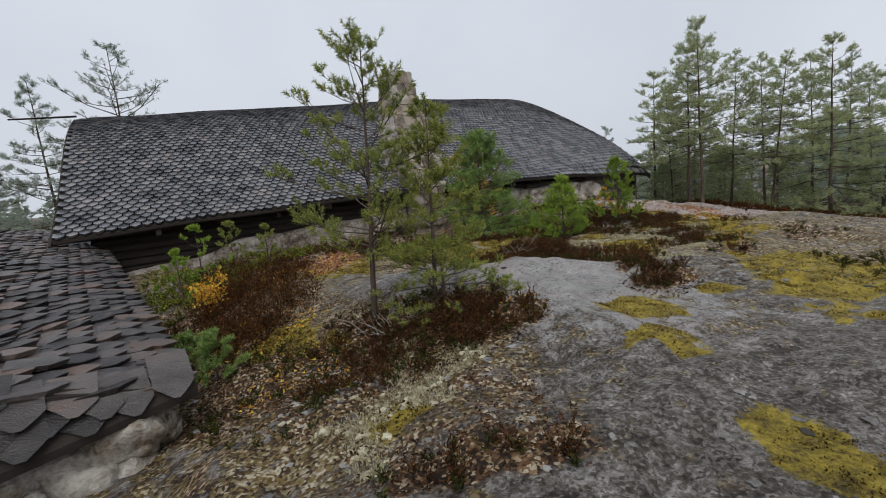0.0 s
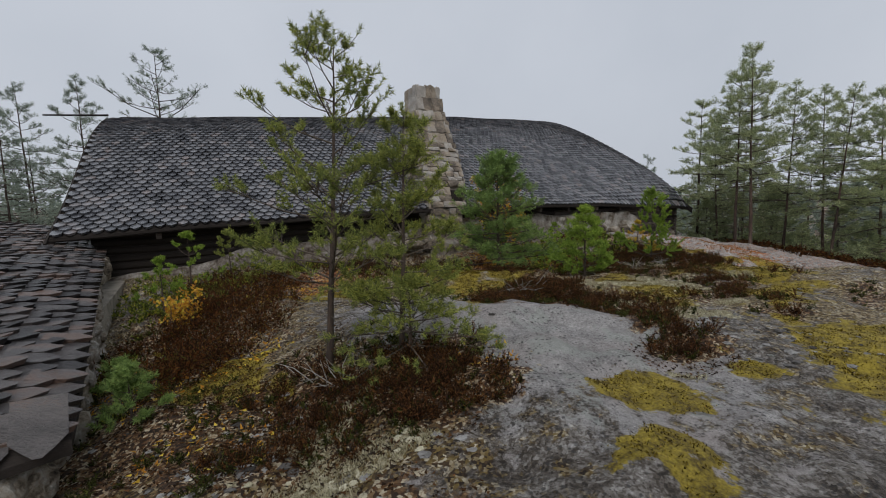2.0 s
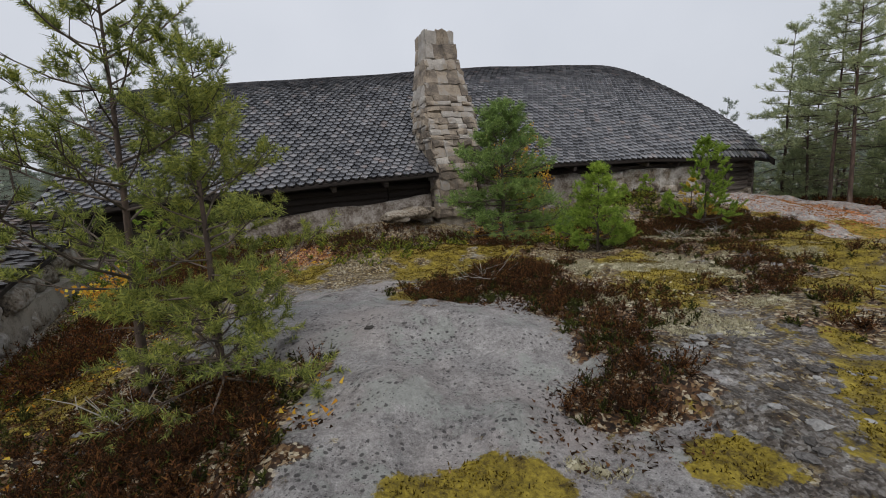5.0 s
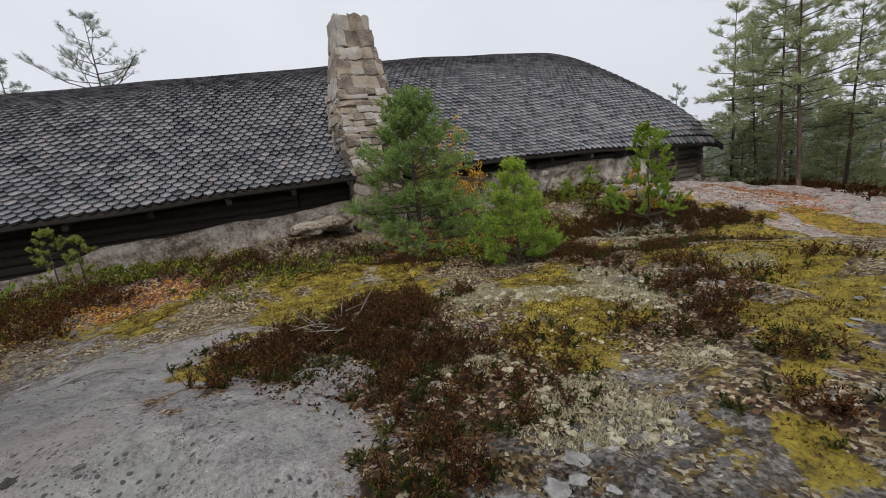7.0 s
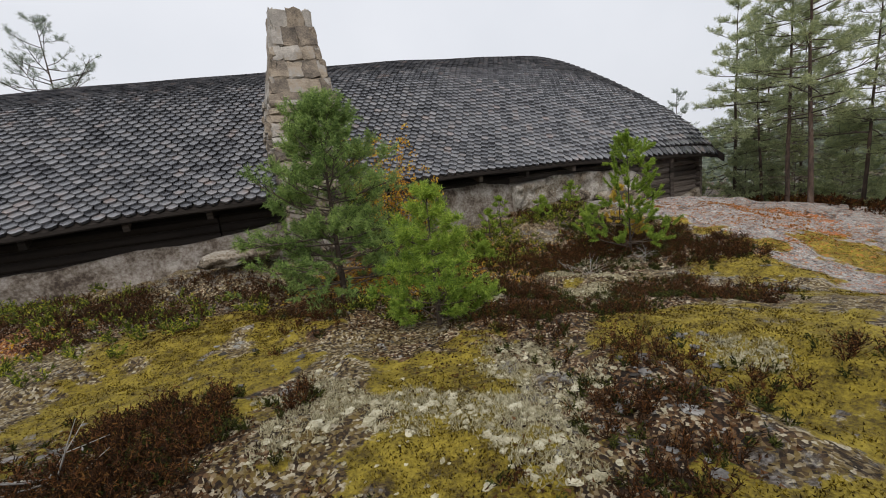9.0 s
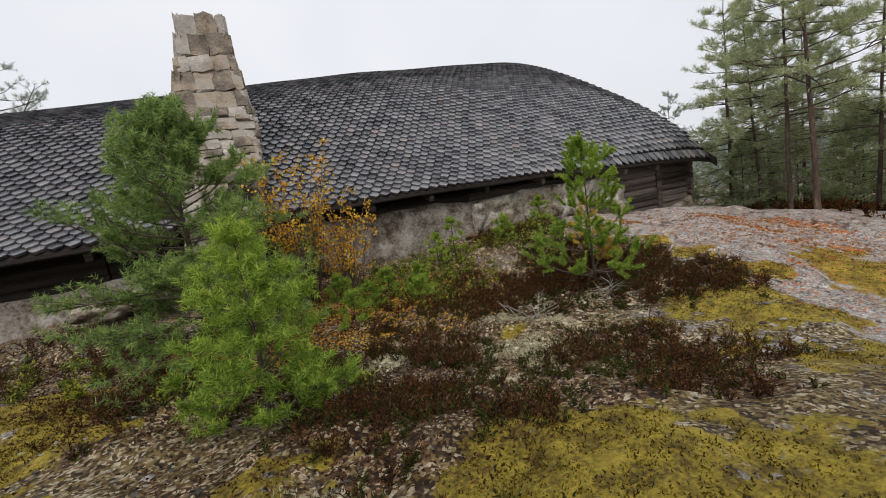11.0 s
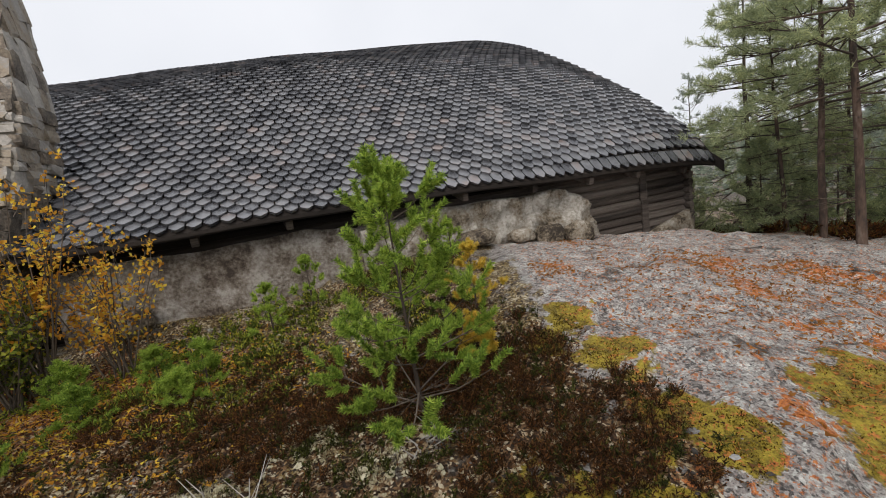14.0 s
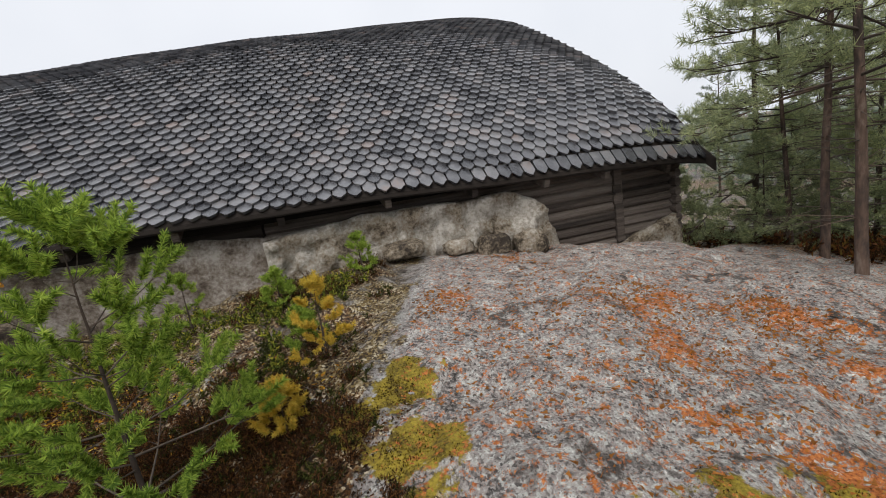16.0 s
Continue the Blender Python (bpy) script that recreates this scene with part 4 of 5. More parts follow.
STONES = [stone_mesh(k) for k in range(9)]
rs = random.Random(12)
z = 0.35
while z < 6.45:
    tall = rs.uniform(0.36, 0.6) if z > 4.3 else (rs.uniform(0.13, 0.25) if z > 2.5 else rs.uniform(0.2, 0.4))
    hx, hy, cx, cy = chim_half(z + tall / 2)
    for face in range(3):
        span = 2 * hx if face == 0 else 2 * hy
        p = -span / 2
        while p < span / 2 - 0.08:
            w = rs.uniform(0.26, 0.55) if z > 4.3 else rs.uniform(0.2, 0.6)
            w = min(w, span / 2 - p)
            mid = p + w / 2
            p += w
            if face == 0 and 1.95 < z + tall / 2 < 2.52 and 0.0 < cx + mid < 0.68:
                continue
            hx2, hy2, cx2, cy2 = chim_half(z + tall / 2 + 0.2)
            if face == 0:
                lean = -math.degrees(math.atan((cy2 - hy2 - cy + hy) / 0.2))
                m = pose(cx + mid, cy - hy + 0.04, z + tall / 2, lean + rs.uniform(-3, 3), rs.uniform(-5, 5), rs.uniform(-4, 4))
            else:
                sgn = 1 if face == 1 else -1
                m = pose(cx + sgn * (hx - 0.04), cy + mid, z + tall / 2, sgn * math.degrees(math.atan((cx2 + sgn * hx2 - cx - sgn * hx) / 0.2)) + rs.uniform(-3, 3), rs.uniform(-5, 5), 90 * sgn)
            st = child("stone", rs.choice(STONES), stack)
            st.matrix_local = m @ Matrix.Diagonal((w * 1.06, rs.uniform(0.12, 0.2) if z > 4.3 else rs.uniform(0.16, 0.34), (tall + (rs.uniform(0, .18) if z + tall > 6.3 else 0)) * 1.02, 1))
    z += tall
# solid near-black block paints the shade inside the opening; no hole is cut
part("flue_hole_block", box_bm(0.1, 0.6, -0.6, -0.2, 2.0, 2.5, 0.03), bpy.data.materials["dark_wood"], chimney, "dark block standing for the shade in a square flue opening")

# ---- annex with its sagging slate roof ----
A_TOP = -4.4


def annex_point(y, v):
    """East face of the annex roof: v from the eave up to the ridge; first argument runs along the eave."""
    ex_ = 0.82 - 0.095 * (y - 4.4)
    ez = 0.28 + 0.072 * (y - 4.4)
    x = ex_ + (A_TOP - ex_) * v
    zr = 1.52 + 0.047 * (y - 4.4)
    z = ez + (zr - ez) * (v ** 0.9) - 0.16 * np.exp(-((y - 6.6) / 1.3) ** 2 - ((v - 0.33) / 0.16) ** 2) + 0.03 * np.sin(y * 2.1 + v * 9)
    return np.stack([x, y + 0 * v, z], -1)


def hip_point(x, v):
    """South hip of the annex roof: first argument runs along x."""
    ex_ = 0.82
    reach = (ex_ - x) / (ex_ - A_TOP)
    y0_ = 4.4 - 0.30 * (ex_ - x)
    y1_ = 4.4 + 0.10 * (ex_ - x)
    zt = 0.28 + (1.24) * np.clip(reach, 0, 1) ** 0.9
    zb = 0.24 - 0.03 * (ex_ - x)
    return np.stack([x + 0 * v, y0_ + (y1_ - y0_) * v, zb + (zt - zb) * v], -1)


annex = empty("annex", Matrix.Identity(4), "low stone annex under a sagging weathered slate roof", "annex")
aroof = child("roof", surface(annex_point, 4.4, 17.5, 40, 14, 0.07, DARK_WOOD, "roof"), annex, "sagging slate roof with slipped slates")
hroof = child("hip_roof", surface(hip_point, A_TOP, 0.82, 24, 8, 0.07, DARK_WOOD, "hip_roof"), annex)


def annex_west(y, v):
    p = annex_point(y, v)
    p[..., 0] = 2 * A_TOP - p[..., 0]
    p[..., 2] -= 0.01
    return p


child("west_roof", surface(annex_west, 4.4, 17.5, 24, 8, 0.07, OLD_SLATE, "west_roof"), annex)


def annex_wall_piece(bx, by, bz, w, d, h, seed, rot):
    ob = child("stone", boulder_mesh("stone", w, d, h, seed, BOULDER, 3, 0.3), awall)
    ob.matrix_local = pose(bx, by, bz, 0, 0, rot)


awall = part("wall", box_bm(-4.2, 0.25, 4.62, 16.5, -1.6, 0.2), MORTAR, annex, "rough stone wall below the eave")
ra = random.Random(5)
for i in range(26):
    y = 4.7 + 0.38 * i
    for zz in (-0.55, -0.2, -0.03 + 0.027 * i):
        annex_wall_piece(0.36 - 0.07 * (y - 4.7) + ra.uniform(-.08, .08), y + ra.uniform(-.1, .1), zz + ra.uniform(-.06, .06), ra.uniform(.2, .3), ra.uniform(.22, .34), ra.uniform(.18, .28), ra.uniform(0, 50), ra.uniform(-20, 20))
for i in range(11):
    x = 0.2 - 0.42 * i
    for zz in (-0.65, -0.3, -0.08):
        annex_wall_piece(x + ra.uniform(-.1, .1), 4.56 - 0.1 * i * .42 + ra.uniform(-.08, .08), zz + ra.uniform(-.06, .06), ra.uniform(.24, .36), ra.uniform(.2, .3), ra.uniform(.18, .26), ra.uniform(0, 50), ra.uniform(-20, 20))


# ---- pines ----
def pine_meshes(seed, tall, bare, reach, whorls, per, shoots, needle, nlen, nwid, slen, r0, lean=(0, 0), up=0.45, bush=0.0, dead=0, side=2, sag=0.0, full=0.75):
    """Trunk, limbs and crown of a pine: whorls of limbs, each with forked shoots set round with needles."""
    rng = np.random.default_rng(seed)
    zs = np.linspace(0, tall, 14)
    wob = np.cumsum(rng.normal(0, 0.012 * tall / 8, (14, 2)), 0)
    wob -= wob[0]
    spine = np.stack([lean[0] * zs / tall + wob[:, 0], lean[1] * zs / tall + wob[:, 1], zs], -1)
    trunk = tube(np.concatenate([[spine[0] - (0, 0, 0.3)], spine]), np.concatenate([[r0 * 1.25], r0 * (1 - 0.9 * (zs / tall) ** 0.9)]), 9)
    at = lambda z: np.array([np.interp(z, zs, spine[:, k]) for k in range(3)])
    limbs, base, way, size = [], [], [], []
    levels = np.linspace(bare, 0.97, whorls) if whorls > 1 else [bare]
    for f in levels:
        n = max(2, int(per + rng.integers(-1, 2)))
        off = rng.uniform(0, 6.28)
        shape = (1 - ((f - bare) / (1 - bare + 1e-6))) ** full * 0.95 + 0.07
        if bush and f < bare + 0.12:
            shape *= bush
        for k in range(n):
            a = off + 6.283 * k / n + rng.uniform(-.35, .35)
            ln = reach * shape * rng.uniform(0.6, 1.12)
            if f > 0.93:
                ln *= 0.8
            o = at(min(tall * 0.99, f * tall + rng.uniform(-.04, .03) * tall))
            out = np.array([math.cos(a), math.sin(a), 0])
            rise = up + 0.7 * (f - 0.5) - sag * (1 - f) + rng.uniform(-.34, .34)
            p1 = o + out * ln * 0.5 + np.array([0, 0, ln * rise * 0.32])
            p2 = o + out * ln + np.array([0, 0, ln * rise * 0.9])
            rr = max(0.0035, 0.10 * r0 + 0.009 * ln)
            limbs.append(tube([o, p1, p2], [rr, rr * 0.65, rr * 0.3], 5))
            end = unit(p2 - p1)
            base.append(p2 - end * slen * 0.3), way.append(unit(end + (0, 0, 0.35))), size.append(slen)
            m = max(2, int(shoots * (0.4 + ln / (reach + 1e-6))))
            for s in range(m):
                t = rng.uniform(0.3, 1.0)
                q = o + (p1 - o) * min(1, t * 2) if t < 0.5 else p1 + (p2 - p1) * (t * 2 - 1)
                sgn = 1 if s % 2 else -1
                lat = unit(np.cross(end, (0, 0, 1.0))) * sgn
                w = unit(end * rng.uniform(0.5, 1.1) + lat * rng.uniform(0.35, 1.0) + np.array([0, 0, rng.uniform(0.0, 0.6)]))
                tw = ln * rng.uniform(0.12, 0.34)
                e = q + w * tw
                limbs.append(tube([q, e], [rr * 0.4, rr * 0.2], 4))
                for c in range(side):
                    w2 = unit(w + rng.normal(0, 0.42, 3) + (0, 0, 0.25))
                    base.append(e - w * tw * rng.uniform(0, 0.5)), way.append(w2), size.append(slen * rng.uniform(0.6, 1.1))
    for c in range(3):
        base.append(at(tall * 0.985)), way.append(unit(np.array([0, 0, 1.0]) + rng.normal(0, 0.25, 3))), size.append(slen * 1.1)
    for k in range(dead):
        f = rng.uniform(0.08, max(0.1, bare))
        o, a, ln = at(f * tall), rng.uniform(0, 6.28), reach * rng.uniform(0.25, 0.6)
        d = np.array([math.cos(a), math.sin(a), rng.uniform(-.25, .2)])
        e = o + d * ln
        rr = max(0.004, r0 * 0.12)
        limbs.append(tube([o, o + d * ln * 0.5 + (0, 0, 0.03 * ln), e], [rr, rr * 0.6, rr * 0.25], 4))
        for c in range(3):
            q = o + d * ln * rng.uniform(0.4, 0.95)
            limbs.append(tube([q, q + unit(d + rng.normal(0, .6, 3)) * ln * 0.3], [rr * 0.4, rr * 0.15], 4))
    crown = brushes(np.array(base), np.array(way), np.array(size), needle, nlen, nwid, rng)
    return trunk, joined(limbs), crown


def pine(label, where, seed, mats, group="", name="pine_tree", yaw=0.0, grow=1.0, **kw):
    trunk, limbs, crown = pine_meshes(seed, **kw)
    x, y = where
    m = pose(x, y, z_at(x, y), 0, 0, yaw) @ Matrix.Scale(grow, 4)
    t = empty(name, m, label, "tree", group)
    child("trunk", mesh_arrays("trunk", trunk[0], trunk[1], mats[0], True), t)
    child("branchwork", mesh_arrays("branchwork", limbs[0], limbs[1], mats[1], True), t, kind="stuff")
    child("crown", mesh_arrays("crown", crown[0], crown[1], mats[2]), t, kind="stuff")
    return t


NEAR = dict(nlen=0.06, nwid=0.0075, slen=0.15)
pine("slender young pine with a bare lower trunk", (3.04, 4.94), 11, (BARK, TWIG, NEEDLE), tall=3.62, bare=0.3, reach=1.05, whorls=11, per=4, shoots=7, needle=52, r0=0.045, lean=(0.22, 0.0), up=0.55, full=0.42, dead=16, **NEAR)
pine("young pine with ragged olive branches", (3.72, 4.42), 23, (BARK, TWIG, NEEDLE), tall=2.55, bare=0.14, reach=0.85, whorls=11, per=4, shoots=7, needle=54, r0=0.035, lean=(0.1, -0.05), up=0.5, dead=8, **NEAR)
pine("low spreading pine bush on the rock", (3.75, 4.25), 31, (BARK, TWIG, NEEDLE), name="pine_bush", tall=0.7, bare=0.12, reach=0.95, whorls=5, per=6, shoots=6, needle=44, r0=0.03, up=0.35, **NEAR)
pine("dense blue-green pine beside the chimney", (9.85, 10.45), 42, (BARK, TWIG, BLUE), tall=3.3, bare=0.05, reach=1.6, whorls=14, per=7, shoots=13, needle=40, r0=0.06, up=0.42, nlen=0.085, nwid=0.012, slen=0.24)
pine("bushy light green young pine among heather", (10.45, 7.65), 53, (BARK, TWIG, FRESH), tall=1.68, bare=0.05, full=0.95, reach=0.85, whorls=8, per=6, shoots=8, needle=56, r0=0.035, up=0.5, nlen=0.07, nwid=0.009, slen=0.18)
pine("sparse bright green young pine", (15.85, 9.35), 64, (BARK, TWIG, FRESH), tall=2.3, bare=0.08, reach=0.95, whorls=7, per=5, shoots=3, needle=250, r0=0.026, up=0.55, dead=10, nlen=0.06, nwid=0.011, slen=0.3)
SMALL = [((17.25, 10.9), 0.85, YELLOWED, "dying yellow pine seedling"), ((16.8, 9.95), 0.42, YELLOWED, "dying orange pine seedling"), ((15.2, 13.4), 0.85, FRESH, "small pine seedling by the wall"), ((18.0, 13.5), 0.6, FRESH, "small pine seedling by the wall"),
         ((13.6, 12.0), 0.55, FRESH, "tufted pine seedling in scrub"), ((12.0, 12.2), 0.5, FRESH, "tufted pine seedling in scrub"), ((16.6, 13.2), 0.5, FRESH, "small pine seedling by the wall"), ((11.9, 10.6), 0.5, FRESH, "tufted pine seedling in scrub"),
         ((1.2, 10.9), 1.15, FRESH, "yellow-green bush beside the annex"), ((1.75, 11.8), 1.3, FRESH, "yellow-green bush beside the annex"), ((3.4, 12.0), 1.0, NEEDLE, "small olive pine bush"), ((17.0, 11.6), .45, FRESH, "small pine seedling on bare rock"),
         ((14.5, 12.9), 0.7, FRESH, "tufted pine seedling in scrub"), ((0.9, 6.6), .55, BLUE, "dark green bush in the gully"), ((1.1, 5.4), .5, BLUE, "dark green bush in the gully"), ((2.7, 13.0), 1.2, NEEDLE, "small olive pine bush"),
         ((13.0, 12.2), 0.5, FRESH, "tufted pine seedling in leaf litter"), ((12.4, 11.4), 0.4, FRESH, "tufted pine seedling in leaf litter"), ((13.4, 11.4), 0.35, FRESH, "tufted pine seedling in leaf litter")]
for i, (at_, h, mt, lab) in enumerate(SMALL):
    pine(lab, at_, 100 + i, (BARK, TWIG, mt), group="pine seedlings", name="pine_seedling", tall=h, bare=0.12, reach=0.38 * h + 0.08, whorls=4, per=4, shoots=2, needle=110, r0=0.012 + 0.01 * h, up=0.6, nlen=0.055, nwid=0.008, slen=0.14)

# tall pines beyond the far gable, and the thinner ones behind them
BIG = dict(nlen=0.16, nwid=0.014, slen=0.34, needle=28, side=3, dead=30)
kinds = [pine("tall pine with a bare reddish trunk", (24.9, 10.2), 201, (RED_BARK, BARK, TALL), group="tall pines", tall=9.0, bare=0.33, reach=2.1, whorls=12, per=4, shoots=7, r0=0.085, lean=(-.25, .2), up=0.2, sag=0.3, **BIG),
         pine("tall pine with a bare reddish trunk", (26.0, 11.4), 202, (RED_BARK, BARK, TALL), group="tall pines", tall=9.0, bare=0.36, reach=2.0, whorls=11, per=4, shoots=7, r0=0.08, lean=(.2, .1), up=0.2, sag=0.3, **BIG),
         pine("pine branching low beside the gable", (28.6, 14.7), 203, (BARK, BARK, TALL), group="tall pines", tall=8.6, bare=0.10, reach=2.5, whorls=13, per=4, shoots=8, r0=0.10, up=0.15, sag=0.3, **BIG)]
rp = random.Random(8)
ROW = [(30.2, 13.0, .92), (31.5, 14.8, .95), (28.4, 10.2, .9), (29.8, 9.0, 1.0), (27.6, 8.0, .85), (31.2, 7.2, 1.0), (28.8, 5.9, .95), (30.4, 4.3, .98), (27.3, 12.9, .8), (32.4, 2.6, 1.0), (35.8, 5.6, 1.0), (29.6, 2.2, .9)]
for x, y, s in ROW:
    src = kinds[rp.randrange(3)]
    copy_thing(src, pose(x, y, z_at(x, y) - 0.05, rp.uniform(-2, 2), rp.uniform(-2, 2), rp.uniform(0, 360)) @ Matrix.Scale(s * rp.uniform(.92, 1.05), 4))

young = pine("bushy young pine under the tall pines", (27.4, 13.6), 211, (BARK, TWIG, TALL), group="young pines below", tall=2.6, bare=0.06, reach=1.1, whorls=9, per=5, shoots=7, needle=26, r0=0.035, up=0.35, nlen=0.11, nwid=0.016, slen=0.26)
for x, y, k in ((26.9, 15.6, .8), (28.3, 12.3, 1.0), (29.4, 14.4, 1.3), (28.6, 10.9, .7), (30.6, 11.4, 1.4), (27.8, 9.2, .6), (31.4, 8.9, 1.2), (29.2, 7.2, .8), (33.0, 12.6, 1.6), (32.6, 5.4, 1.2)):
    copy_thing(young, pose(x, y, z_at(x, y) - 0.03, 0, 0, rp.uniform(0, 360)) @ Matrix.Scale(k, 4))

# far pines behind house and annex, mist painted into the needle colour
misty = [pine("distant pine, needles coloured pale for mist", (1.0, 32.6), 301, (BARK, BARK, HAZE_GREY), group="distant pines", tall=13.4, bare=0.5, reach=3.6, whorls=9, per=4, shoots=7, r0=0.13, up=0.3, sag=0.1, **dict(BIG, dead=6)),
         pine("distant pine, needles coloured pale for mist", (-2.7, 31.0), 302, (BARK, BARK, HAZE_GREY), group="distant pines", tall=10.8, bare=0.3, reach=2.4, whorls=11, per=4, shoots=7, r0=0.11, up=0.25, sag=0.2, **dict(BIG, dead=6)),
         pine("distant spruce, needles coloured pale for mist", (-9.0, 33.0), 303, (BARK, BARK, HAZE_GREY), group="distant pines", tall=10.4, bare=0.1, reach=2.5, whorls=16, per=5, shoots=6, r0=0.11, up=0.1, sag=0.5, **dict(BIG, dead=2))]
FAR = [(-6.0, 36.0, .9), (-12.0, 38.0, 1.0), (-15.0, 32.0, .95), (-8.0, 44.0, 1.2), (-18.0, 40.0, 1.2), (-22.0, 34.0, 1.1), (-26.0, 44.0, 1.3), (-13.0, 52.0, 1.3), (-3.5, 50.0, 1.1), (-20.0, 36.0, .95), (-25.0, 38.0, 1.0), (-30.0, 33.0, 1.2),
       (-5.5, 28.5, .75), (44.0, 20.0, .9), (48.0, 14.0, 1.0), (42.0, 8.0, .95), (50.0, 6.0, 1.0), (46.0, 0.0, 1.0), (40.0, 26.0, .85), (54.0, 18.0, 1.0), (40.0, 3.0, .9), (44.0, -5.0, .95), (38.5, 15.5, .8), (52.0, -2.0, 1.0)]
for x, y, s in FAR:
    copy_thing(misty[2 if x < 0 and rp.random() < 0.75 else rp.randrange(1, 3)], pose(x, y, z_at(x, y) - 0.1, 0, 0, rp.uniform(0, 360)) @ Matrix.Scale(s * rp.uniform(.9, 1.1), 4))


def far_wood(name, n, rng, place, label, mat):
    """A stretch of far wood: many small crowns, each a cone of loose shoots."""
    vs, fs, k = [], [], 0
    for i in range(n):
        x, y, h = place(rng)
        m = 150
        f = rng.uniform(0.08, 1, m)
        a = rng.uniform(0, 6.28, m)
        r = h * 0.2 * (1 - f) ** 0.8 * rng.uniform(0.3, 1.1, m) + 0.05
        b = np.stack([x + np.cos(a) * r, y + np.sin(a) * r, z_at(x, y) + f * h], -1)
        w = unit(np.stack([np.cos(a), np.sin(a), rng.uniform(-.2, .7, m)], -1))
        v, t = needles(b, w, np.full(m, 0.10 * h), np.full(m, 0.06 * h), rng)
        vs.append(v), fs.append(t + k)
        k += len(v)
    return tagged(new(name, mesh_arrays(name, np.concatenate(vs), np.concatenate(fs), mat)), label, "forest", kind="stuff")


# the grey woods take their haze from the needle colour
frng = np.random.default_rng(77)
far_wood("forest", 150, frng, lambda r: (r.uniform(-90, -14), r.uniform(36, 95), r.uniform(5, 9)), "far conifer wood behind the annex, coloured pale for mist", HAZE_GREY)
far_wood("forest", 200, frng, lambda r: (r.uniform(46, 95), r.uniform(-35, 60), r.uniform(4.5, 8)), "far conifer wood beyond the tall pines, coloured pale for mist", HAZE_GREY)
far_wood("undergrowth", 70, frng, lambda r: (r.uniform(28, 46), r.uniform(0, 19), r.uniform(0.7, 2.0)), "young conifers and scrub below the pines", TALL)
far_wood("forest", 80, frng, lambda r: (r.uniform(-40, 30), r.uniform(60, 95), r.uniform(5, 8)), "far conifer wood behind the house, coloured pale for mist", HAZE_GREY)


# ---- heather, scrub, moss and lichen ----
def scatter(zones, per_m2, rng, seed, keep=0.25, avoid=0.0):
    """Random spots in patches."""
    got = []
    for zone in zones:
        zx, zy, ra, rb, turn = ellipse(zone)
        ct, st = math.cos(radians(turn)), math.sin(radians(turn))
        n = int(per_m2 * math.pi * ra * rb * 1.56)
        a, d = rng.uniform(0, 6.283, n), 1.3 * np.sqrt(rng.uniform(0, 1, n))
        u, w = np.cos(a) * d * ra, np.sin(a) * d * rb
        got.append(np.stack([zx + u * ct - w * st, zy + u * st + w * ct], -1))
    p = np.concatenate(got)
    p = p[cover(zones, p[:, 0], p[:, 1], seed) > keep]
    return p


def brush_field(name, spots, rng, tall, stems, leaves, leaf_len, leaf_wid, mat, label, spread=0.6, category="heather"):
    """Low woody brush: thin stems with many small leaves, one mesh."""
    n = len(spots)
    root = np.repeat(np.column_stack([spots, height(spots[:, 0], spots[:, 1]) - 0.01]), stems, 0)
    hgt = tall * rng.uniform(0.45, 1.15, n * stems)
    d = unit(np.stack([rng.normal(0, spread, n * stems), rng.normal(0, spread, n * stems), np.ones(n * stems)], -1))
    v1, t1 = needles(root, d, hgt, np.full(n * stems, 0.006), rng)
    s = rng.uniform(0.2, 1.0, (n * stems, leaves))
    p = root[:, None] + d[:, None] * (s * hgt[:, None])[..., None]
    a = unit(d[:, None] * 0.8 + rng.normal(0, 0.75, (n * stems, leaves, 3)))
    ln = leaf_len * rng.uniform(0.6, 1.3, n * stems * leaves)
    v2, t2 = needles(p.reshape(-1, 3), a.reshape(-1, 3), ln, np.full(len(ln), leaf_wid), rng)
    v, t = joined([(v1, t1), (v2, t2)])
    return tagged(new(name, mesh_arrays(name, v, t, mat)), label, category, kind="stuff")


vr = np.random.default_rng(19)
brush_field("heather", scatter(HEATHER, 30, vr, 13, 0.55), vr, 0.2, 8, 16, 0.034, 0.009, HEATH, "dark red-brown heather clumps on the rock")
brush_field("crowberry", scatter(LOW_HEATH + HEATHER + GULLY, 22, vr, 13), vr, 0.11, 6, 9, 0.034, 0.012, CROW, "low dark olive crowberry mats", category="crowberry")
brush_field("brush", scatter([(1.9, 8.2, 1.2), (2.4, 9.8, 1.1), (1.6, 6.6, .6), (2.9, 11.2, 1.2), (2.2, 7.4, .8)], 26, vr, 31, 0.1), vr, 0.42, 6, 9, 0.06, 0.016, RUSTY, "rust-red dwarf birch and bilberry brush", category="brush")
brush_field("brush", scatter([(5.2, 12.2, 1.2), (7.4, 12.0, 1.2), (9.2, 9.3, .7), (8.8, 11.6, .9), (6.2, 11.0, .8)], 24, vr, 34), vr, 0.22, 6, 9, 0.06, 0.013, BROWN_BIT, "dull brown bilberry brush below the wall", category="brush")
brush_field("scrub", scatter(SCRUB + [(10.2, 8.8, .8), (11.0, 8.3, .6), (13.4, 12.8, 1.0), (12.2, 11.9, .9), (14.6, 11.8, .9), (16.4, 11.4, .6), (1.0, 6.6, .4), (0.9, 8.2, .5), (1.6, 11.2, .9), (4.0, 12.6, .8)], 13, vr, 32), vr, 0.2, 6, 8, 0.055, 0.026, BERRY, "green and yellow bilberry scrub", category="scrub")
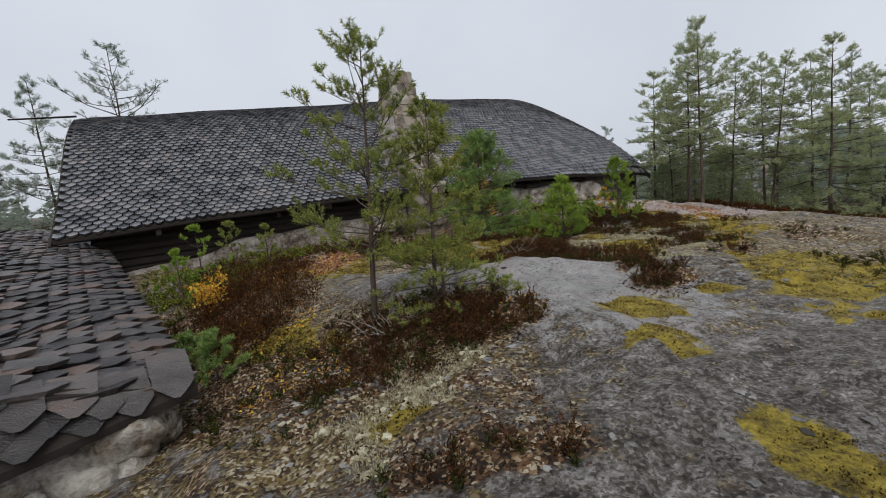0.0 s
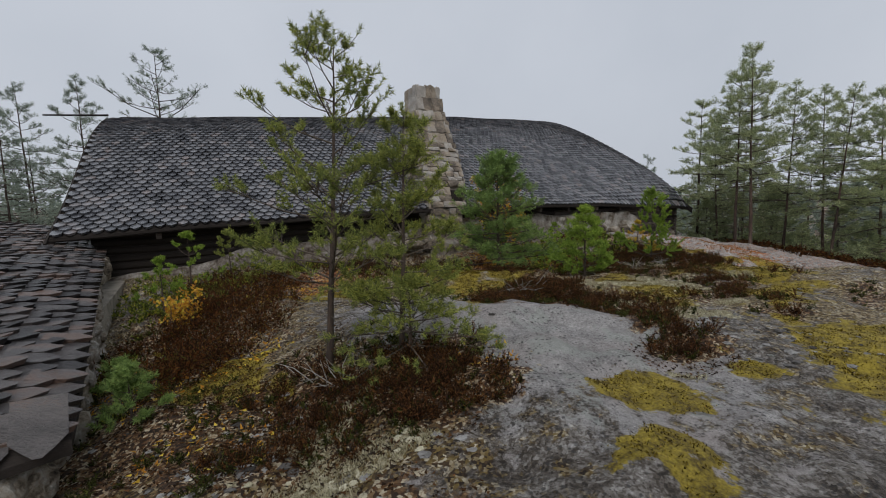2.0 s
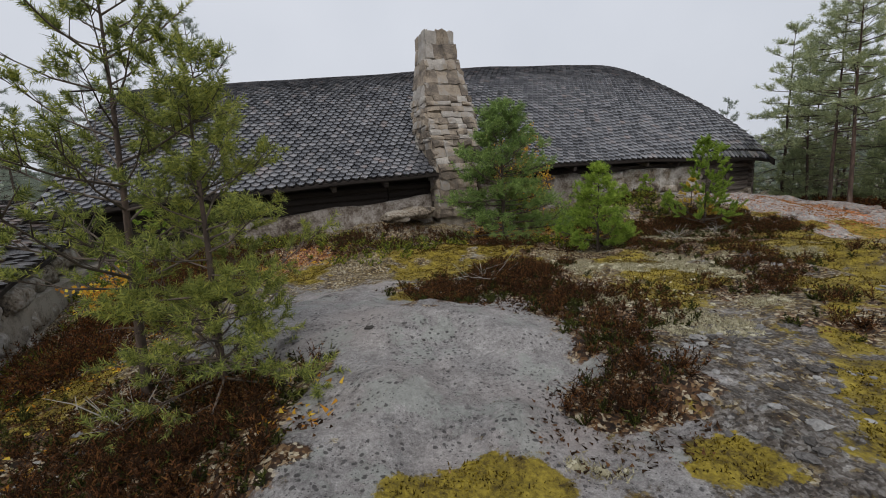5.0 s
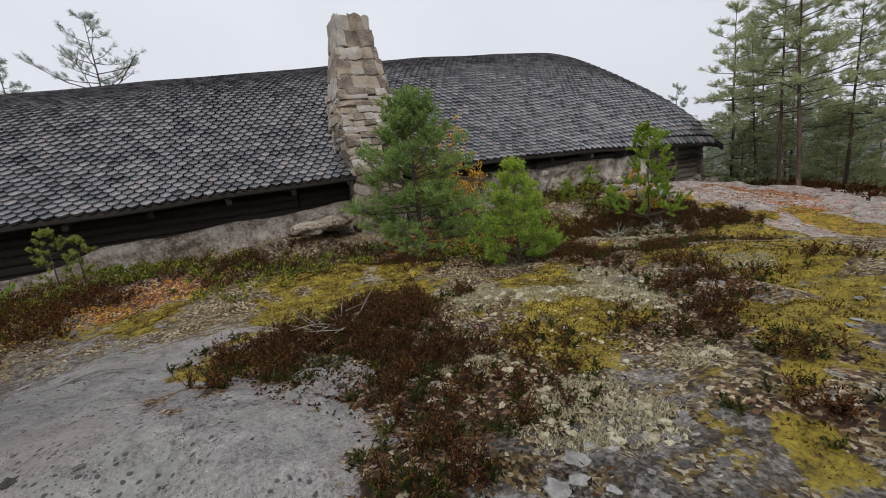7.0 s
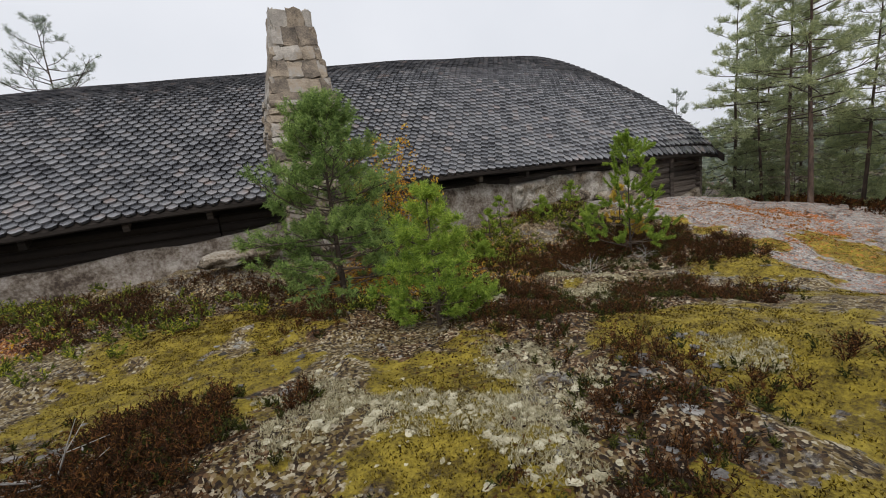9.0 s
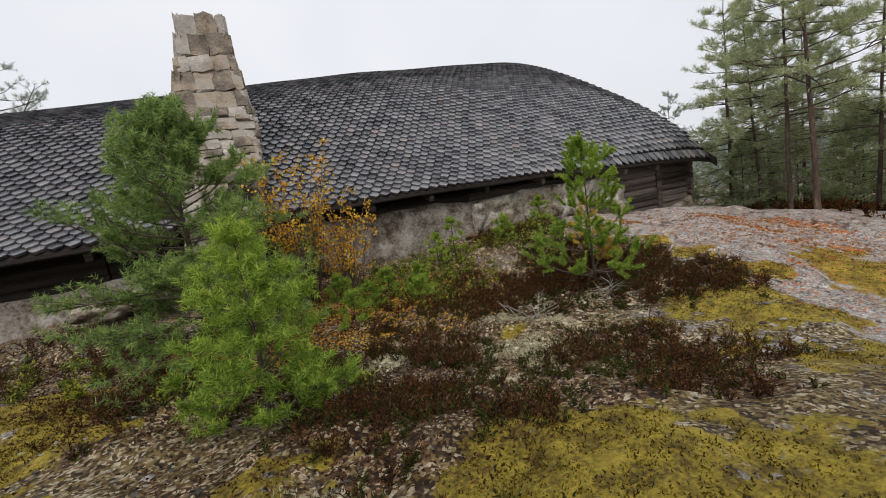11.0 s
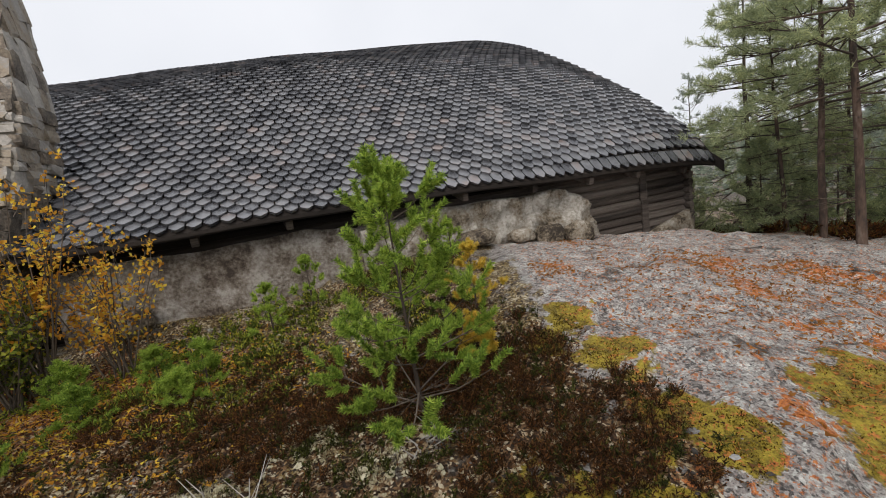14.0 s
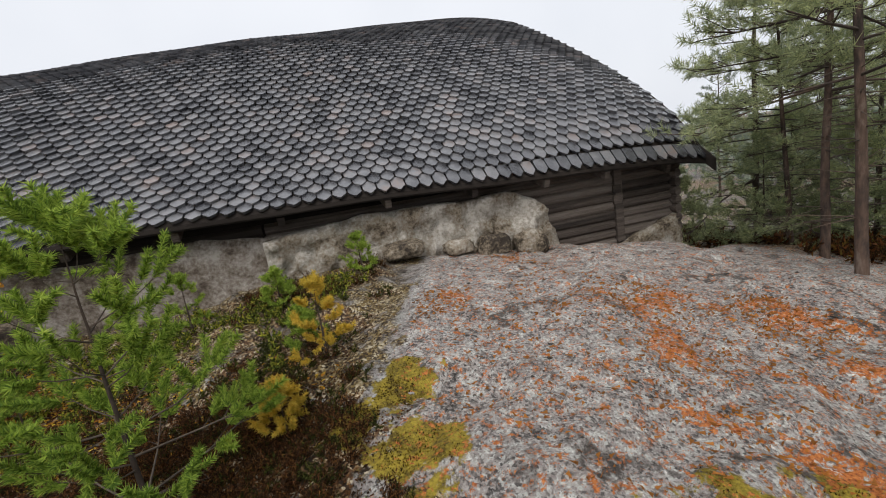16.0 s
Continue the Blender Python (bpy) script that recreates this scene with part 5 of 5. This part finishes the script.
brush_field("brush", scatter([(28, 8, 3.5), (31, 12, 4), (33, 5, 4), (36, 10, 5), (28, 16, 2.5), (27, 3, 2)], 5, vr, 33), vr, 0.35, 7, 8, 0.12, 0.04, RUSTY, "brown heath under the tall pines", category="brush")


def moss_field(name, spots, rng, blades, tall, mat, label):
    n = len(spots)
    root = np.repeat(np.column_stack([spots, height(spots[:, 0], spots[:, 1]) - 0.004]), blades, 0)
    root[:, :2] += rng.normal(0, 0.03, (len(root), 2))
    d = unit(np.stack([rng.normal(0, .7, len(root)), rng.normal(0, .7, len(root)), np.ones(len(root))], -1))
    v, t = needles(root, d, tall * rng.uniform(0.5, 1.3, len(root)), np.full(len(root), 0.012), rng)
    return tagged(new(name, mesh_arrays(name, v, t, mat)), label, "moss", kind="stuff")


moss_field("moss", scatter(GREENS, 190, vr, 11, 0.6), vr, 8, 0.022, MOSS, "yellow-green moss carpet over the rock")


def lump_field(name, spots, rng, lo, hi, flat, mat, label, category, sink=0.35):
    """Small irregular lumps resting on the ground, one mesh."""
    bm = bmesh.new()
    bmesh.ops.create_icosphere(bm, subdivisions=2, radius=1)
    co = np.array([v.co[:] for v in bm.verts])
    tri = np.array([[v.index for v in f.verts] for f in bm.faces])
    bm.free()
    n, m = len(spots), len(co)
    s = lo + (hi - lo) * rng.uniform(0, 1, n) ** 2.2
    jit = 1 + rng.normal(0, 0.25, (n, m, 1))
    sh = np.stack([rng.uniform(.7, 1.35, n), rng.uniform(.7, 1.35, n), flat * rng.uniform(.6, 1.2, n)], -1)
    c = co[None] * jit * sh[:, None] * s[:, None, None]
    an = rng.uniform(0, 6.28, n)
    x = c[..., 0] * np.cos(an)[:, None] - c[..., 1] * np.sin(an)[:, None]
    y = c[..., 0] * np.sin(an)[:, None] + c[..., 1] * np.cos(an)[:, None]
    z = c[..., 2] + (height(spots[:, 0], spots[:, 1]) + s * flat * (1 - 2 * sink))[:, None]
    v = np.stack([x + spots[:, :1], y + spots[:, 1:], z], -1).reshape(-1, 3)
    t = (tri[None] + (np.arange(n) * m)[:, None, None]).reshape(-1, 3)
    return tagged(new(name, mesh_arrays(name, v, t, mat, False)), label, category, kind="stuff")


moss_field("lichen_tufts", scatter(PALE, 420, vr, 41, 0.3), vr, 12, 0.04, PALE_TUFT, "cream reindeer lichen tufts")
lump_field("lichen", scatter(PALE, 210, vr, 41, 0.35), vr, 0.01, 0.036, 0.5, LICHEN, "cream reindeer lichen cushions", "lichen")
all_x, all_y = vr.uniform(0, 24.5, 6000), vr.uniform(-0.5, 13.5, 6000)
lump_field("gravel", np.stack([all_x, all_y], -1)[wave(all_x, all_y, 1.4, 51) > 0.05], vr, 0.006, 0.04, 0.3, LOOSE, "loose grey rock flakes and gravel", "gravel")
lump_field("lichen", scatter([(13.2, 8.0, 1.4), (14.6, 9.2, 1.2), (9.3, 5.2, 1.3), (2.3, 3.2, 0.9), (15.4, 8.6, 0.9), (12.0, 9.6, 1.0), (8.0, 4.0, 0.7)], 26, vr, 44, 0.1), vr, 0.008, 0.032, 0.5, LICHEN, "scattered cream lichen crumbs", "lichen")
lump_field("gravel", scatter([(1.8, 3.6, .5), (2.2, 4.6, .4), (7.2, 2.0, .6), (7.8, 3.0, .5), (10.6, 4.4, .4), (11.3, 4.9, .4), (15.4, 6.4, .5)], 90, vr, 52), vr, 0.008, 0.05, 0.35, LOOSE, "loose grey rock flakes and gravel", "gravel")


def leaf_litter(name, spots, rng, size, mat, label):
    root = np.column_stack([spots, height(spots[:, 0], spots[:, 1]) + 0.012])
    d = unit(np.stack([rng.normal(0, 1, len(root)), rng.normal(0, 1, len(root)), rng.normal(0.1, .25, len(root))], -1))
    v, t = needles(root, d, size * rng.uniform(.6, 1.3, len(root)), size * rng.uniform(.3, .7, len(root)), rng)
    return tagged(new(name, mesh_arrays(name, v, t, mat)), label, "leaves", kind="stuff")


leaf_litter("fallen_leaves", scatter(LEAFY + [(13.6, 11.0, 1.2), (11.4, 10.6, 1.2), (12.6, 11.2, 1.2), (10.4, 9.4, .9), (13.4, 12.2, 1.2), (14.6, 11.6, 1.0), (1.6, 7.0, 1.2), (1.8, 4.6, .7), (3.0, 10.4, 1.0), (4.2, 3.6, .4), (16.2, 10.6, .9)], 130, vr, 61), vr, 0.055, AUTUMN, "scattered yellow and rust fallen leaves")
leaf_litter("fallen_leaves", scatter(LEAFY + [(13.6, 11.2, 1.3), (14.4, 11.6, 0.9)], 150, vr, 63, 0.2), vr, 0.06, TAN_LEAF, "pale tan and rust fallen leaves")
leaf_litter("litter", scatter(LITTER + HEATHER, 220, vr, 12, 0.35), vr, 0.036, BROWN_BIT, "brown leaf and bark litter")
leaf_litter("pine_needles", scatter(NEEDLE_BED + [(20.5, 9.5, 2.0)], 90, vr, 62, 0.1), vr, 0.06, DRY, "orange dead pine needles in drifts")


def autumn_shrub(where, seed, stems, tall, spread, label, leaf=AUTUMN):
    rng = np.random.default_rng(seed)
    t = empty("autumn_shrub", pose(where[0], where[1], z_at(*where)), label, "shrub")
    tw, pts = [], []
    for k in range(stems):
        a, ln = rng.uniform(0, 6.28), tall * rng.uniform(0.6, 1.1)
        d = np.array([math.cos(a) * spread[0], math.sin(a) * spread[1], 1.0])
        o = np.array([rng.normal(0, .08), rng.normal(0, .08), -0.05])
        p = [o, o + d * ln * 0.35 + rng.normal(0, .03, 3), o + d * ln * 0.7 + rng.normal(0, .05, 3), o + d * ln * (1, 1, 0.97)]
        tw.append(tube(p, [0.014, 0.01, 0.007, 0.003], 5))
        for s in range(9):
            f = rng.uniform(0.35, 1.0)
            b = p[1] + (p[3] - p[1]) * (f - 0.35) / 0.65
            e = b + unit(rng.normal(0, 1, 3) + (0, 0, .3)) * rng.uniform(.12, .34)
            tw.append(tube([b, e], [0.005, 0.002], 4))
            n = rng.integers(6, 14)
            pts.append(b + (e - b) * rng.uniform(.2, 1.05, (n, 1)) + rng.normal(0, .035, (n, 3)))
    v, q = joined(tw)
    child("stemwork", mesh_arrays("stemwork", v, q, TWIG, True), t, kind="stuff")
    c = np.concatenate(pts)
    d, w = unit(rng.normal(0, 1, c.shape) + (0, 0, -.3)), None
    side = unit(np.cross(d, rng.normal(0, 1, c.shape)))
    ln, wd = rng.uniform(.045, .08, (len(c), 1)), rng.uniform(.018, .03, (len(c), 1))
    lv = np.stack([c, c + d * ln * .5 + side * wd, c + d * ln, c + d * ln * .5 - side * wd], 1).reshape(-1, 3)
    child("foliage", mesh_arrays("foliage", lv, np.arange(len(lv)).reshape(-1, 4), leaf), t, "yellow and orange autumn leaves", kind="stuff")
    return t


autumn_shrub((11.55, 12.75), 5, 28, 3.1, (0.27, 0.2), "autumn shrub with thin stems and yellow leaves")
autumn_shrub((12.4, 12.9), 6, 16, 2.3, (0.36, 0.15), "autumn shrub with sparse orange leaves")
autumn_shrub((11.35, 12.5), 9, 26, 1.7, (0.34, 0.25), "leafy shrub turning from green to yellow", BERRY)
autumn_shrub((1.5, 9.2), 7, 9, 0.7, (0.4, 0.4), "low autumn shrub in the gully")


# dead twigs in the heather
for i, (x, y, s) in enumerate(((7.0, 6.1, .85), (14.2, 8.9, .6), (3.0, 4.6, .5), (15.6, 8.9, .4))):
    rg = np.random.default_rng(400 + i)
    tws = []
    for k in range(9):
        o = np.array([rg.normal(0, .1), rg.normal(0, .1), 0.02])
        d = unit(np.array([rg.normal(0, 1), rg.normal(0, 1), rg.uniform(.2, .8)]))
        e = o + d * s * rg.uniform(.5, 1.0)
        tws.append(tube([o, (o + e) / 2 + rg.normal(0, .03, 3), e], [.007, .005, .002], 4))
        tws.append(tube([(o + e) / 2, (o + e) / 2 + unit(d + rg.normal(0, .7, 3)) * s * .4], [.004, .002], 4))
    v, q = joined(tws)
    tagged(new("dead_branch", mesh_arrays("dead_branch", v, q, DEAD_TWIG, True)), "bare grey dead branch lying in heather", "branch", "dead branches", "stuff").location = (x, y, z_at(x, y))


# ---- slates, laid last ----
slate_rng = np.random.default_rng(3)
lay_slates(roof_point, 0.27, 44, 0.22, X0 + 0.14, X1 - 0.05, 0.25, 0.40, 0.06, SLATE, SLATE_PIECE, roof,
           lambda c, v: 13.0 < c < 19.2 and v < 0.30, "slate", 0.28, slate_rng)
lay_slates(annex_point, 0.27, 22, 0.22, 4.5, 17.4, 0.255, 0.46, 0.055, OLD_SLATE, OLD_SLATE_PIECE, aroof,
           lambda c, v: c < 8.4, "slate", 1.15, slate_rng)
lay_slates(hip_point, 0.36, 5, 0.25, A_TOP, 0.8, 0.35, 0.5, 0.035, OLD_SLATE, OLD_SLATE_PIECE, hroof,
           lambda c, v: True, "slate", 1.1, slate_rng, skip=lambda c, v: v * (0.82 - c) * 0.4 > 0.9 or (c > 0.2 and v > 0.1) or (c > -0.6 and v > 0.5))
